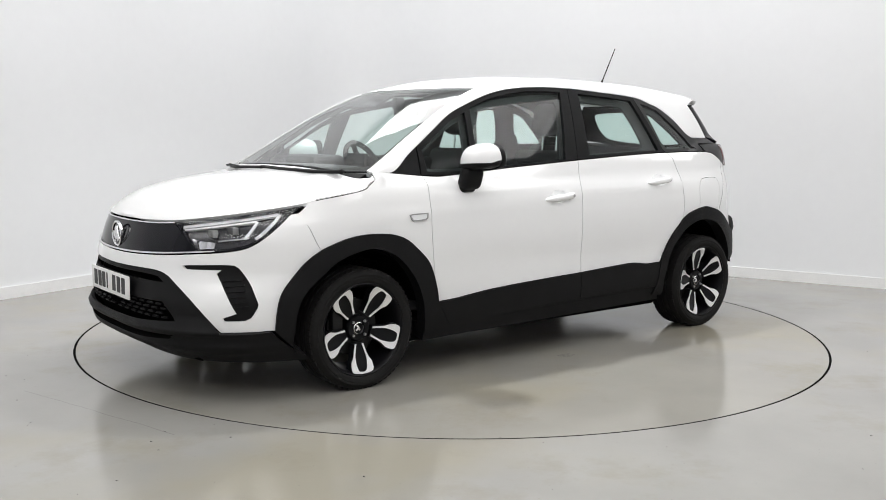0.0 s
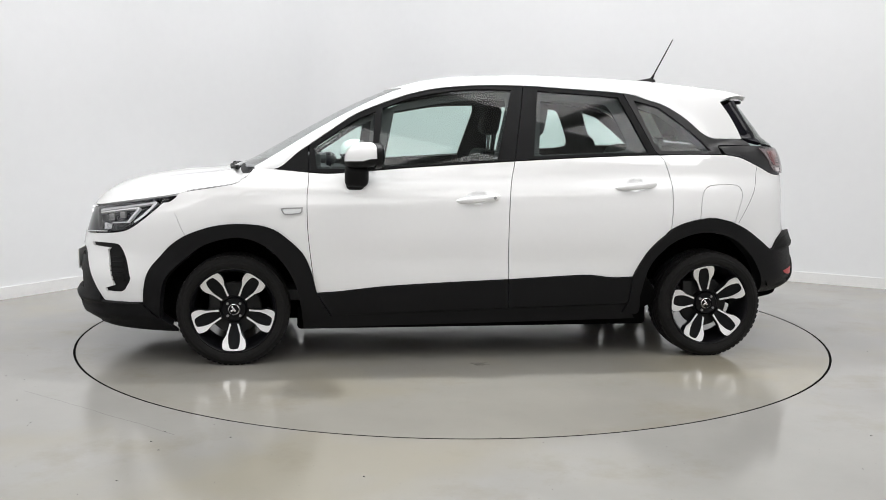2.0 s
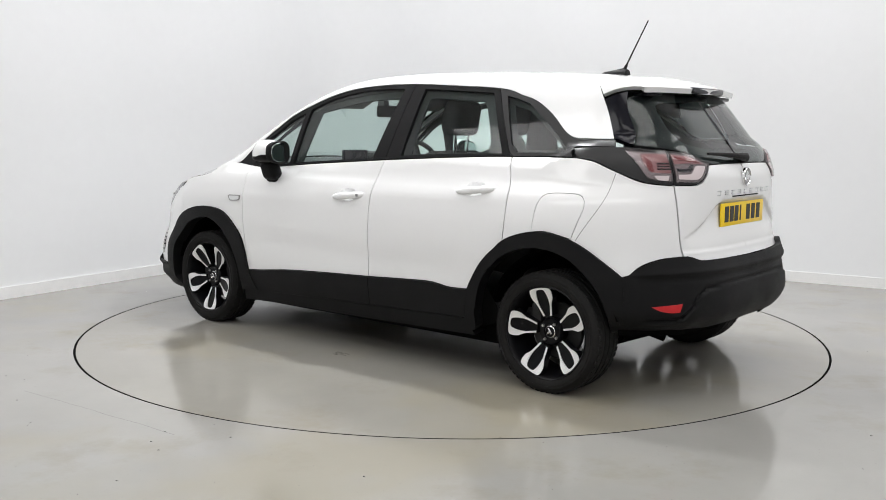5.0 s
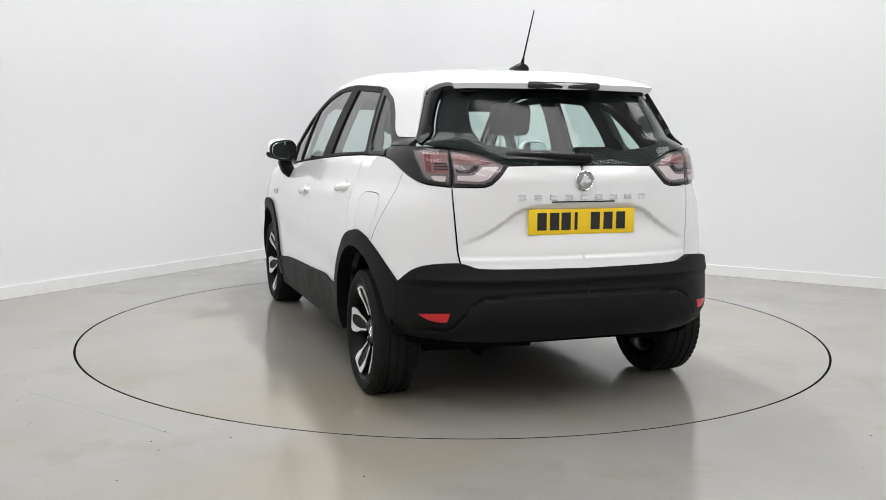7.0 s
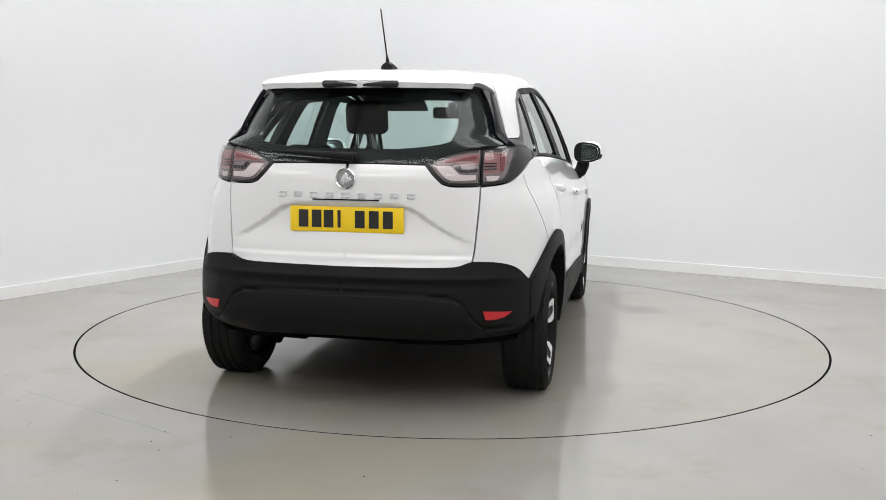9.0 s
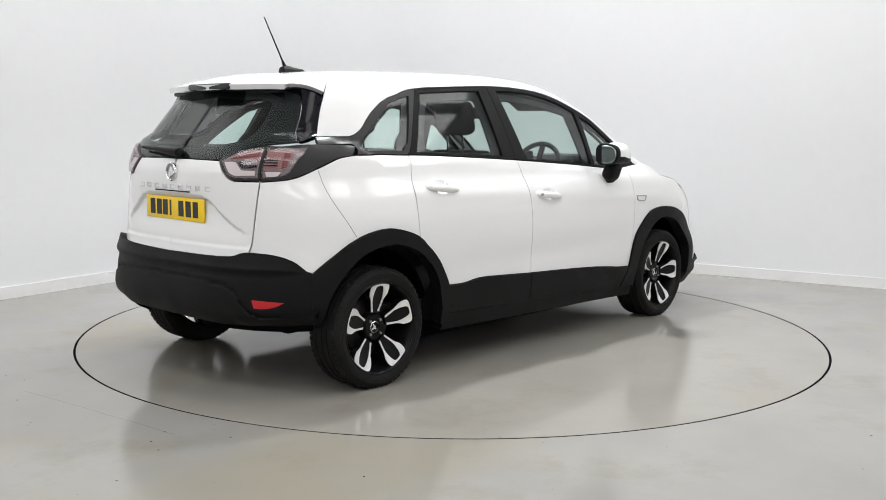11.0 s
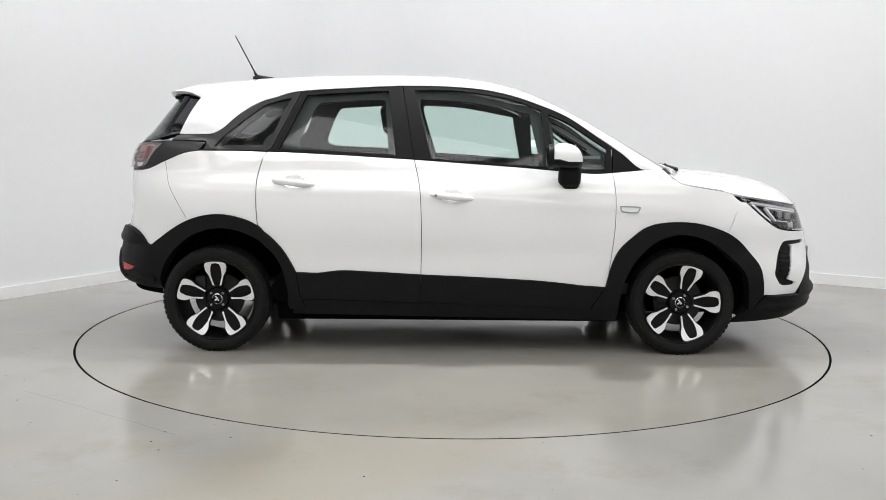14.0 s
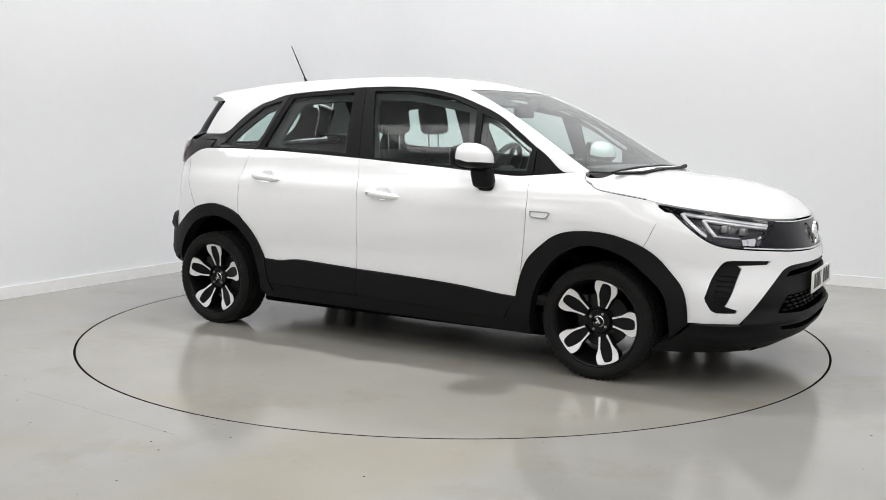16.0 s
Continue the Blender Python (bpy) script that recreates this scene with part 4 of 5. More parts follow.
    # lower grille: rows of short bars
    for row in range(4):
        z = 0.388 + 0.021 * row
        for k in range(7):
            s = END_F - 0.035 - 0.068 * k - (0.034 if row % 2 else 0)
            if s < 2.235 + 0.02 * (3 - row):
                continue
            bar = outline([(s - 0.024, z), (s + 0.024, z)], [(s + 0.024, z), (s + 0.020, z + 0.008)], [(s + 0.020, z + 0.008), (s - 0.020, z + 0.008)], [(s - 0.020, z + 0.008), (s - 0.024, z)])
            for m in (1, -1):
                patch("grille_bar", ring, bar, PLASTIC, fb, mirror=m, lift=-0.016, depth=0.010)
    # gloss panel between the lamps
    panel = outline([(END_F, 0.806), (2.553, 0.807), (2.359, 0.810), (2.265, 0.816)], [(2.265, 0.816), (2.212, 0.775), (2.160, 0.733), (2.129, 0.700)], [(2.129, 0.700), (2.332, 0.685), (2.564, 0.676), (END_F, 0.674)], [(END_F, 0.674), (END_F, 0.806)])
    gp = empty("grille", car)
    patch("grille_panel", ring, panel, GLOSS, gp, both=True, lift=-0.006, label="gloss black panel between the headlamps")
    patch("trim_strip", ring, outline([(END_F, 0.673), (2.564, 0.675), (2.332, 0.684), (2.129, 0.698), (2.038, 0.704)], [(2.038, 0.704), (2.038, 0.699)], [(2.038, 0.699), (2.129, 0.692), (2.332, 0.677), (2.564, 0.667), (END_F, 0.665)], [(END_F, 0.665), (END_F, 0.673)], gap=0.03), CHROME, gp, both=True, lift=0.004, depth=0.012)
    patch("upper_strip", ring, outline([(END_F, 0.812), (2.407, 0.814), (2.259, 0.822)], [(2.259, 0.822), (2.260, 0.816)], [(2.260, 0.816), (2.408, 0.809), (END_F, 0.806)], [(END_F, 0.806), (END_F, 0.812)], gap=0.03), CHROME, gp, both=True, lift=0.0, depth=0.012)
    build_emblem(gp, (float(ring(END_F, 0.735)[0]) + 0.006, 0, 0.738), 0.062, "front")
    for m in (1, -1):
        build_headlamp(car, m, lamp_low)
    build_plate(fb, "front")

    # tail
    tg = empty("tailgate", car)
    sill = [(-1.953, 0.687), (-2.005, 0.668), (-2.073, 0.660), (-2.372, 0.656), (END_R, 0.654)]
    line = curve([END_R - 0.1, -2.275, -2.215, -2.12, -2.02, -1.95, -1.8], [0.936, 0.933, 0.918, 0.856, 0.800, 0.780, 0.775])

    def recess(s, z):
        low = step01((z - 0.712) / 0.15)
        d = line(s) - z
        return -0.020 * step01(d / 0.024) * low * step01((-1.93 - s) / 0.10) + 0.004 * step01((0.712 - z) / 0.012)
    skin = outline([(-1.882, 1.006), (-2.038, 1.008), (-2.091, 1.036), (-2.166, 1.097)], [(-2.166, 1.097), (-2.363, 1.100), (END_R, 1.100)], [(END_R, 1.100), (END_R, 0.654)], rev(sill), rev([(a - 0.004, b) for a, b in TAIL_GAP]))
    patch("tailgate_skin", ring, inset(skin, 0.0012), WHITE, tg, both=True, grid=0.014, grow=recess, label="white painted tailgate")
    low_w = [(END_R, 1.105), (-2.364, 1.105), (-2.180, 1.106), (-2.040, 1.156), (-1.880, 1.176), (-1.680, 1.190)]
    side_w = [(-1.680, 1.190), (-1.672, 1.300), (-1.690, 1.380), (-1.725, 1.412)]
    top_w = [(-1.725, 1.412), (-1.917, 1.430), (-2.346, 1.448), (END_R, 1.456)]
    win = outline(low_w, side_w, top_w, [(END_R, 1.456), (END_R, 1.105)])
    clear = [(END_R, 1.160), (-2.396, 1.166), (-2.210, 1.180), (-2.044, 1.205), (-1.965, 1.240), (-1.942, 1.283)]
    frit = outline(low_w, side_w, top_w, [(END_R, 1.456), (END_R, 1.408)], [(END_R, 1.408), (-2.357, 1.396), (-1.985, 1.384), (-1.930, 1.350)], [(-1.930, 1.350), (-1.942, 1.283)], rev(clear), [(END_R, 1.160), (END_R, 1.105)])
    patch("rear_window_border", ring, frit, FRIT, tg, both=True, lift=-0.006, depth=0.004)
    patch("rear_window", ring, inset(win, 0.001), REAR_GLASS, tg, both=True, lift=-0.002, depth=0.0, label="tinted rear window").visible_shadow = False
    blade = outline([(-1.536, 1.214), (-1.510, 1.31), (-1.488, 1.391)], [(-1.488, 1.391), (-1.60, 1.408), (-1.720, 1.424)], [(-1.720, 1.424), (-1.688, 1.383), (-1.668, 1.301), (-1.676, 1.188)], [(-1.676, 1.188), (-1.536, 1.214)])
    for m in (1, -1):
        patch("spoiler_blade", ring, blade, GLOSS, tg, mirror=m, lift=0.004, depth=0.02, grow=lambda u, v: 0.017 * step01((-1.50 - u) / 0.14) * step01((v - 1.19) / 0.06), label="gloss black side blade")
    build_spoiler(tg)
    build_emblem(tg, (float(ring(END_R, 1.035)[0]) - 0.004, 0, 1.036), 0.045, "rear")
    build_plate(tg, "rear")
    # raised name across the tailgate, as plain bars
    bm = bmesh.new()
    for k in range(9):
        y = 0.290 - 0.0725 * k
        x = float(ring_x(y, 0.963))
        for dz in (-0.009, 0.009) if k % 2 == 0 else (-0.009, 0.0, 0.009):
            add_box(bm, (x - 0.002, y, 0.965 + dz), (0.005, 0.034, 0.004))
        add_box(bm, (x - 0.002, y + (0.015 if k % 3 else -0.015), 0.965), (0.005, 0.004, 0.02))
    part("name_badge", bm, CHROME, tg, "small chrome model name")
    bm = bmesh.new()
    x = float(ring(END_R, 1.14)[0])
    add_tube(bm, [(x - 0.035, -0.03, 1.128), (x - 0.040, 0.02, 1.132), (x - 0.040, 0.10, 1.138), (x - 0.026, 0.22, 1.145), (x - 0.010, 0.35, 1.150)], 0.022, 10, 0.006)
    bmesh.ops.create_uvsphere(bm, u_segments=14, v_segments=8, radius=0.026, matrix=Matrix.Translation((x - 0.022, -0.02, 1.126)))
    part("rear_wiper", bm, PLASTIC, tg, "black rear wiper arm", smooth=True)
    box("latch_trim", (float(ring(END_R, 0.94)[0]) - 0.002, 0, 0.945), (0.012, 0.30, 0.005), PLASTIC, tg, 0.001)

    rb = empty("rear_bumper", car)
    top = [(-1.642, 0.593), (-1.658, 0.598), (-1.738, 0.646), (-1.833, 0.674), (-1.953, 0.683), (-2.005, 0.664), (-2.073, 0.656), (-2.372, 0.652), (END_R, 0.650)]
    shell = outline(top, [(END_R, 0.650), (END_R, 0.345)], [(END_R, 0.345), (-2.121, 0.338), (-1.890, 0.318), (-1.706, 0.291), (-1.596, 0.279)], [(-1.596, 0.279), (-1.601, 0.294), (-1.628, 0.449), (-1.642, 0.593)])
    bar = curve([-2.6, -2.13, -2.05, -1.99, -1.92, -1.86, -1.6], [0.551, 0.545, 0.538, 0.512, 0.43, 0.40, 0.40])

    def bulge(s, z):
        k = step01((-1.66 - s) / 0.15)
        ledge = step01((z - 0.583) / 0.022) * 0.026
        groove = -0.010 * np.exp(-((z - bar(s)) / 0.007) ** 2)
        panel = 0.010 * step01((bar(s) - z) / 0.012) - 0.035 * step01((bar(s) - z - 0.05) / 0.22)
        return 0.012 + k * (ledge + groove + panel - 0.006) + tuck(s, z)
    patch("bumper_skin", ring, shell, PLASTIC, rb, both=True, grid=0.013, lift=0.0, grow=bulge, depth=0.05, label="black grained rear bumper")
    refl = outline([(-1.748, 0.466), (-1.82, 0.472), (-1.890, 0.478)], [(-1.890, 0.478), (-1.876, 0.440)], [(-1.876, 0.440), (-1.835, 0.438), (-1.785, 0.447), (-1.748, 0.466)], gap=0.012)
    for m in (1, -1):
        patch("reflector", ring, refl, RED, rb, mirror=m, lift=0.003, grow=bulge, depth=0.012, grid=0.02, label="red bumper reflector")
        build_tail_lamp(car, tg, m)
    bm = bmesh.new()
    add_tube(bm, [(-1.45, 0.42, 0.29), (-1.62, 0.41, 0.285), (-1.70, 0.40, 0.265)], 0.022, 12)
    add_tube(bm, [(-1.55, 0.62, 0.30), (-1.58, 0.30, 0.30)], 0.055, 14)
    part("exhaust", bm, DARK, car, "dull dark exhaust", smooth=True)


def ring_x(y, z):
    """The tail's x at a distance y from the centre line."""
    n = float(SQ_R(z))
    w = float(half_width(-1.8, z))
    return -1 + (float(TAIL(z)) + 1) * (1 - (abs(y) / w) ** n) ** (1 / n)


def nose_x(y, z):
    n = float(SQ_F(z))
    w = float(half_width(1.9, z))
    return 1 + (float(NOSE(z)) - 1) * (1 - (abs(y) / w) ** n) ** (1 / n)


def build_headlamp(car, m, low):
    lamp = empty("headlamp", car)
    body = outline([(1.717, 0.901), (1.764, 0.895), (1.927, 0.866), (2.084, 0.842), (2.258, 0.821)], [(2.258, 0.821), (2.212, 0.777), (2.160, 0.735), (2.121, 0.691)], [(2.121, 0.691), (2.021, 0.699), (1.950, 0.708), (1.903, 0.720), (1.860, 0.743), (1.820, 0.778), (1.786, 0.821), (1.759, 0.861), (1.717, 0.901)])
    patch("housing", ring, inset(body, 0.002), SMOKE, lamp, mirror=m, lift=-0.030, depth=0.02, grid=0.025, label="dark lamp housing")
    patch("rim", ring, inset(body, 0.0015), GLOSS, lamp, holes=[inset(body, 0.012)], mirror=m, lift=-0.001, depth=0.03, grid=0.025)

    def strip_run(name, centre_line, half, mat, lift):
        pts = spline(centre_line, 0.02)
        a, b = [], []
        for i, q in enumerate(pts):
            d = pts[min(i + 1, len(pts) - 1)] - pts[max(i - 1, 0)]
            n = np.array([-d[1], d[0]]) / max(np.linalg.norm(d), 1e-9)
            a.append(q + n * half)
            b.append(q - n * half)
        patch(name, ring, np.array(a + b[::-1]), mat, lamp, mirror=m, lift=lift, depth=0.016, grid=0.03)
    strip_run("light_strip", [(2.216, 0.804), (2.110, 0.820), (1.944, 0.846), (1.819, 0.866)], 0.0065, LAMP_WHITE, -0.010)
    strip_run("light_strip", [(1.811, 0.867), (1.815, 0.841), (1.844, 0.790), (1.875, 0.757)], 0.0085, LAMP_WHITE, -0.010)
    strip_run("light_strip", [(2.206, 0.793), (2.090, 0.809), (1.961, 0.828), (1.898, 0.837)], 0.004, LAMP_WHITE, -0.012)
    strip_run("light_strip", [(1.893, 0.837), (1.899, 0.811), (1.911, 0.779), (1.922, 0.758)], 0.0070, LAMP_WHITE, -0.012)
    strip_run("chrome_strip", [(2.037, 0.748), (1.960, 0.756), (1.904, 0.761)], 0.003, CHROME, -0.014)
    refl = outline([(2.207, 0.767), (2.130, 0.750), (2.053, 0.742)], [(2.053, 0.742), (2.053, 0.715)], [(2.053, 0.715), (2.131, 0.708)], [(2.131, 0.708), (2.207, 0.767)])
    patch("reflector", ring, refl, CHROME, lamp, mirror=m, lift=-0.020, depth=0.02, grid=0.02, grow=lambda u, v: 0.006 * np.sin(u * 140))
    for s, z in ((1.998, 0.790), (2.084, 0.775)):
        o = ring(s, z)
        bm = bmesh.new()
        add_box(bm, (o[0] - 0.028, m * (o[1] - 0.012), z), (0.03, 0.062, 0.034), 0.006)
        part("projector", bm, SATIN, lamp, smooth=True)
    patch("lens", ring, inset(body, 0.002), LENS, lamp, mirror=m, lift=0.0, depth=0.0, grid=0.03, label="clear headlamp cover").visible_shadow = False


def build_tail_lamp(car, tg, m):
    """The lamp on the body's corner and its other half on the tailgate."""
    lamp = empty("tail_lamp", car)
    body = outline([(-1.315, 1.172), (-1.366, 1.131), (-1.462, 1.116), (-1.582, 1.073), (-1.720, 1.026), (-1.874, 1.010)], [(-1.874, 1.010), (-1.874, 1.163)], [(-1.874, 1.163), (-1.653, 1.178), (-1.45, 1.178), (-1.315, 1.172)])
    patch("housing", ring, body, SATIN_BLACK, lamp, mirror=m, lift=-0.002, depth=0.03, label="black lamp housing")
    lens = outline([(-1.620, 1.166), (-1.684, 1.108), (-1.735, 1.044), (-1.800, 1.027)], [(-1.800, 1.027), (-1.868, 1.022)], [(-1.868, 1.022), (-1.868, 1.156)], [(-1.868, 1.156), (-1.620, 1.166)])
    patch("reflector", ring, inset(lens, 0.004), LAMP_GREY, lamp, mirror=m, lift=0.001, depth=0.004, grid=0.025)
    patch("red_lens", ring, outline([(-1.705, 1.148), (-1.725, 1.10), (-1.760, 1.066)], [(-1.760, 1.066), (-1.862, 1.062)], [(-1.862, 1.062), (-1.862, 1.148)], [(-1.862, 1.148), (-1.705, 1.148)]), RED_DEEP, lamp, mirror=m, lift=0.004, depth=0.003, grid=0.025)
    patch("red_bar", ring, outline([(-1.725, 1.140), (-1.745, 1.072)], [(-1.745, 1.072), (-1.772, 1.066)], [(-1.772, 1.066), (-1.760, 1.144)], [(-1.760, 1.144), (-1.725, 1.140)]), RED_LAMP, lamp, mirror=m, lift=0.006, depth=0.003)
    for k in range(3):
        z = 1.078 + 0.012 * k
        patch("grey_bar", ring, outline([(-1.790, z), (-1.862, z)], [(-1.862, z), (-1.862, z + 0.006)], [(-1.862, z + 0.006), (-1.790, z + 0.006)], [(-1.790, z + 0.006), (-1.790, z)]), SMOKE, lamp, mirror=m, lift=0.006, depth=0.003)
    patch("white_lens", ring, outline([(-1.770, 1.052), (-1.790, 1.034), (-1.845, 1.031), (-1.850, 1.052)], [(-1.850, 1.052), (-1.770, 1.052)]), LAMP_CLEAR, lamp, mirror=m, lift=0.005, depth=0.003)
    patch("lens", ring, inset(lens, -0.004), TAIL_LENS, lamp, mirror=m, lift=0.011, depth=0.012, grid=0.025, label="clear lamp cover").visible_shadow = False
    lamp = empty("inner_tail_lamp", car)
    body = outline([(-1.881, 1.010), (-2.038, 1.013), (-2.091, 1.041), (-2.172, 1.102)], [(-2.172, 1.102), (-2.038, 1.151), (-1.881, 1.166)], [(-1.881, 1.166), (-1.881, 1.010)])
    patch("housing", ring, body, SATIN_BLACK, lamp, mirror=m, lift=-0.002, depth=0.03, label="black lamp housing")
    lens = outline([(-1.891, 1.024), (-2.032, 1.025), (-2.080, 1.050), (-2.142, 1.100)], [(-2.142, 1.100), (-2.030, 1.140), (-1.891, 1.154)], [(-1.891, 1.154), (-1.891, 1.024)])
    patch("reflector", ring, lens, LAMP_GREY, lamp, mirror=m, lift=0.001, depth=0.004, grid=0.025)
    patch("red_lens", ring, outline([(-1.894, 1.104), (-1.99, 1.106), (-2.100, 1.102)], [(-2.100, 1.102), (-2.030, 1.132), (-1.894, 1.146)], [(-1.894, 1.146), (-1.894, 1.104)]), RED_DEEP, lamp, mirror=m, lift=0.004, depth=0.003, grid=0.025)
    patch("red_bar", ring, outline([(-1.91, 1.122), (-2.085, 1.106)], [(-2.085, 1.106), (-2.06, 1.114), (-1.91, 1.138)], [(-1.91, 1.138), (-1.91, 1.122)]), RED_LAMP, lamp, mirror=m, lift=0.006, depth=0.003)
    patch("grey_bar", ring, outline([(-1.90, 1.070), (-1.985, 1.068), (-2.02, 1.096)], [(-2.02, 1.096), (-2.00, 1.100), (-1.97, 1.082), (-1.90, 1.084)], [(-1.90, 1.084), (-1.90, 1.070)]), SMOKE, lamp, mirror=m, lift=0.006, depth=0.003)
    patch("white_lens", ring, outline([(-1.905, 1.036), (-2.026, 1.034), (-2.072, 1.058), (-2.115, 1.092)], [(-2.115, 1.092), (-2.035, 1.092), (-1.99, 1.060), (-1.905, 1.056)], [(-1.905, 1.056), (-1.905, 1.036)]), LAMP_CLEAR, lamp, mirror=m, lift=0.005, depth=0.003)
    patch("lens", ring, inset(lens, -0.004), TAIL_LENS, lamp, mirror=m, lift=0.011, depth=0.012, grid=0.025, label="clear lamp cover").visible_shadow = False


def build_spoiler(tg):
    def skin(x, w):
        reach = np.clip((x + 1) / (float(TAIL(1.214)) + 1), 0, 0.985)
        n = float(SQ_R(1.214))
        ya = half_width(x, np.full_like(x, 1.2299)) * (1 - reach ** n) ** (1 / n)
        return section(x, np.maximum(ya, 0.56), np.full_like(x, 1.214), w)
    shape = outline([(-1.320, 1.2), (-1.330, 0.9), (-1.351, 0.6), (-1.369, 0.5), (-1.424, 0.31)], [(-1.424, 0.31), (-1.523, 0.44), (-1.575, 0.52)], [(-1.575, 0.52), (-1.625, 0.66), (-1.680, 0.90), (-1.700, 1.2)], [(-1.700, 1.2), (-1.320, 1.2)])
    patch("spoiler", skin, shape, WHITE, tg, both=True, depth=0.026, back=True, label="white painted roof spoiler")
    bm = bmesh.new()
    add_box(bm, (-1.660, 0, 1.452), (0.07, 0.36, 0.032), 0.012)
    part("brake_light", bm, SMOKE, tg, "dark high brake light", smooth=True)
    bm = bmesh.new()
    add_box(bm, (-1.560, 0, 1.424), (0.09, 0.92, 0.020), 0.008)
    part("spoiler_underside", bm, GLOSS, tg, smooth=True)


def build_emblem(parent, at, r, end):
    """A round chrome badge: a ring with a plain bent bar across it."""
    k = 1 if end == "front" else -1
    bm = bmesh.new()
    rings = []
    n = 40
    for rad, out in ((r, -0.004), (r, 0.006), (r * 0.92, 0.010), (r * 0.84, 0.006), (r * 0.84, -0.002)):
        rings.append([bm.verts.new((at[0] + k * out, at[1] + rad * math.cos(2 * math.pi * i / n), at[2] + rad * math.sin(2 * math.pi * i / n))) for i in range(n)])
    for a, b in zip(rings, rings[1:]):
        for i in range(n):
            bm.faces.new((a[i], a[(i + 1) % n], b[(i + 1) % n], b[i]))
    add_box(bm, (at[0] + k * 0.004, at[1] + r * 0.1, at[2]), (0.010, r * 0.55, r * 1.2), 0.003, Matrix.Rotation(0.5, 4, "X"))
    add_box(bm, (at[0] + k * 0.004, at[1] - r * 0.3, at[2] - r * 0.1), (0.010, r * 0.75, r * 0.45), 0.003, Matrix.Rotation(-0.5, 4, "X"))
    em = part("emblem", bm, CHROME, parent, "round chrome badge", smooth=True)
    if end == "rear":
        bm = bmesh.new()
        bmesh.ops.create_cone(bm, cap_ends=True, segments=40, radius1=r * 0.86, radius2=r * 0.86, depth=0.004, matrix=Matrix.Translation((at[0] - 0.001, at[1], at[2])) @ Matrix.Rotation(math.pi / 2, 4, "Y"))
        part("emblem_disc", bm, SATIN, parent)
    return em


def build_plate(parent, end):
    """A number plate with plain bars in place of its characters."""
    k = 1 if end == "front" else -1
    z0, tilt = (0.505, 0.0) if end == "front" else (0.858, 0.0)
    x0 = nose_x(0.26, z0) + 0.022 if end == "front" else ring_x(0.25, z0) + 0.018
    if end == "rear":
        x0 = -1.893
    plate = box("number_plate", (x0, 0, z0), (0.008, 0.515, 0.111), PLATE_WHITE if end == "front" else YELLOW, parent, 0.003, "white number plate" if end == "front" else "yellow number plate")
    xs = [-0.195, -0.135, -0.08, -0.032, 0.062, 0.125, 0.188]
    for c in xs:
        w = 0.014 if abs(c + 0.032) < 0.01 else 0.044
        box("print_bar", (x0 + k * 0.0045, k * c, z0 + 0.002), (0.002, w, 0.076), INK, plate, 0)


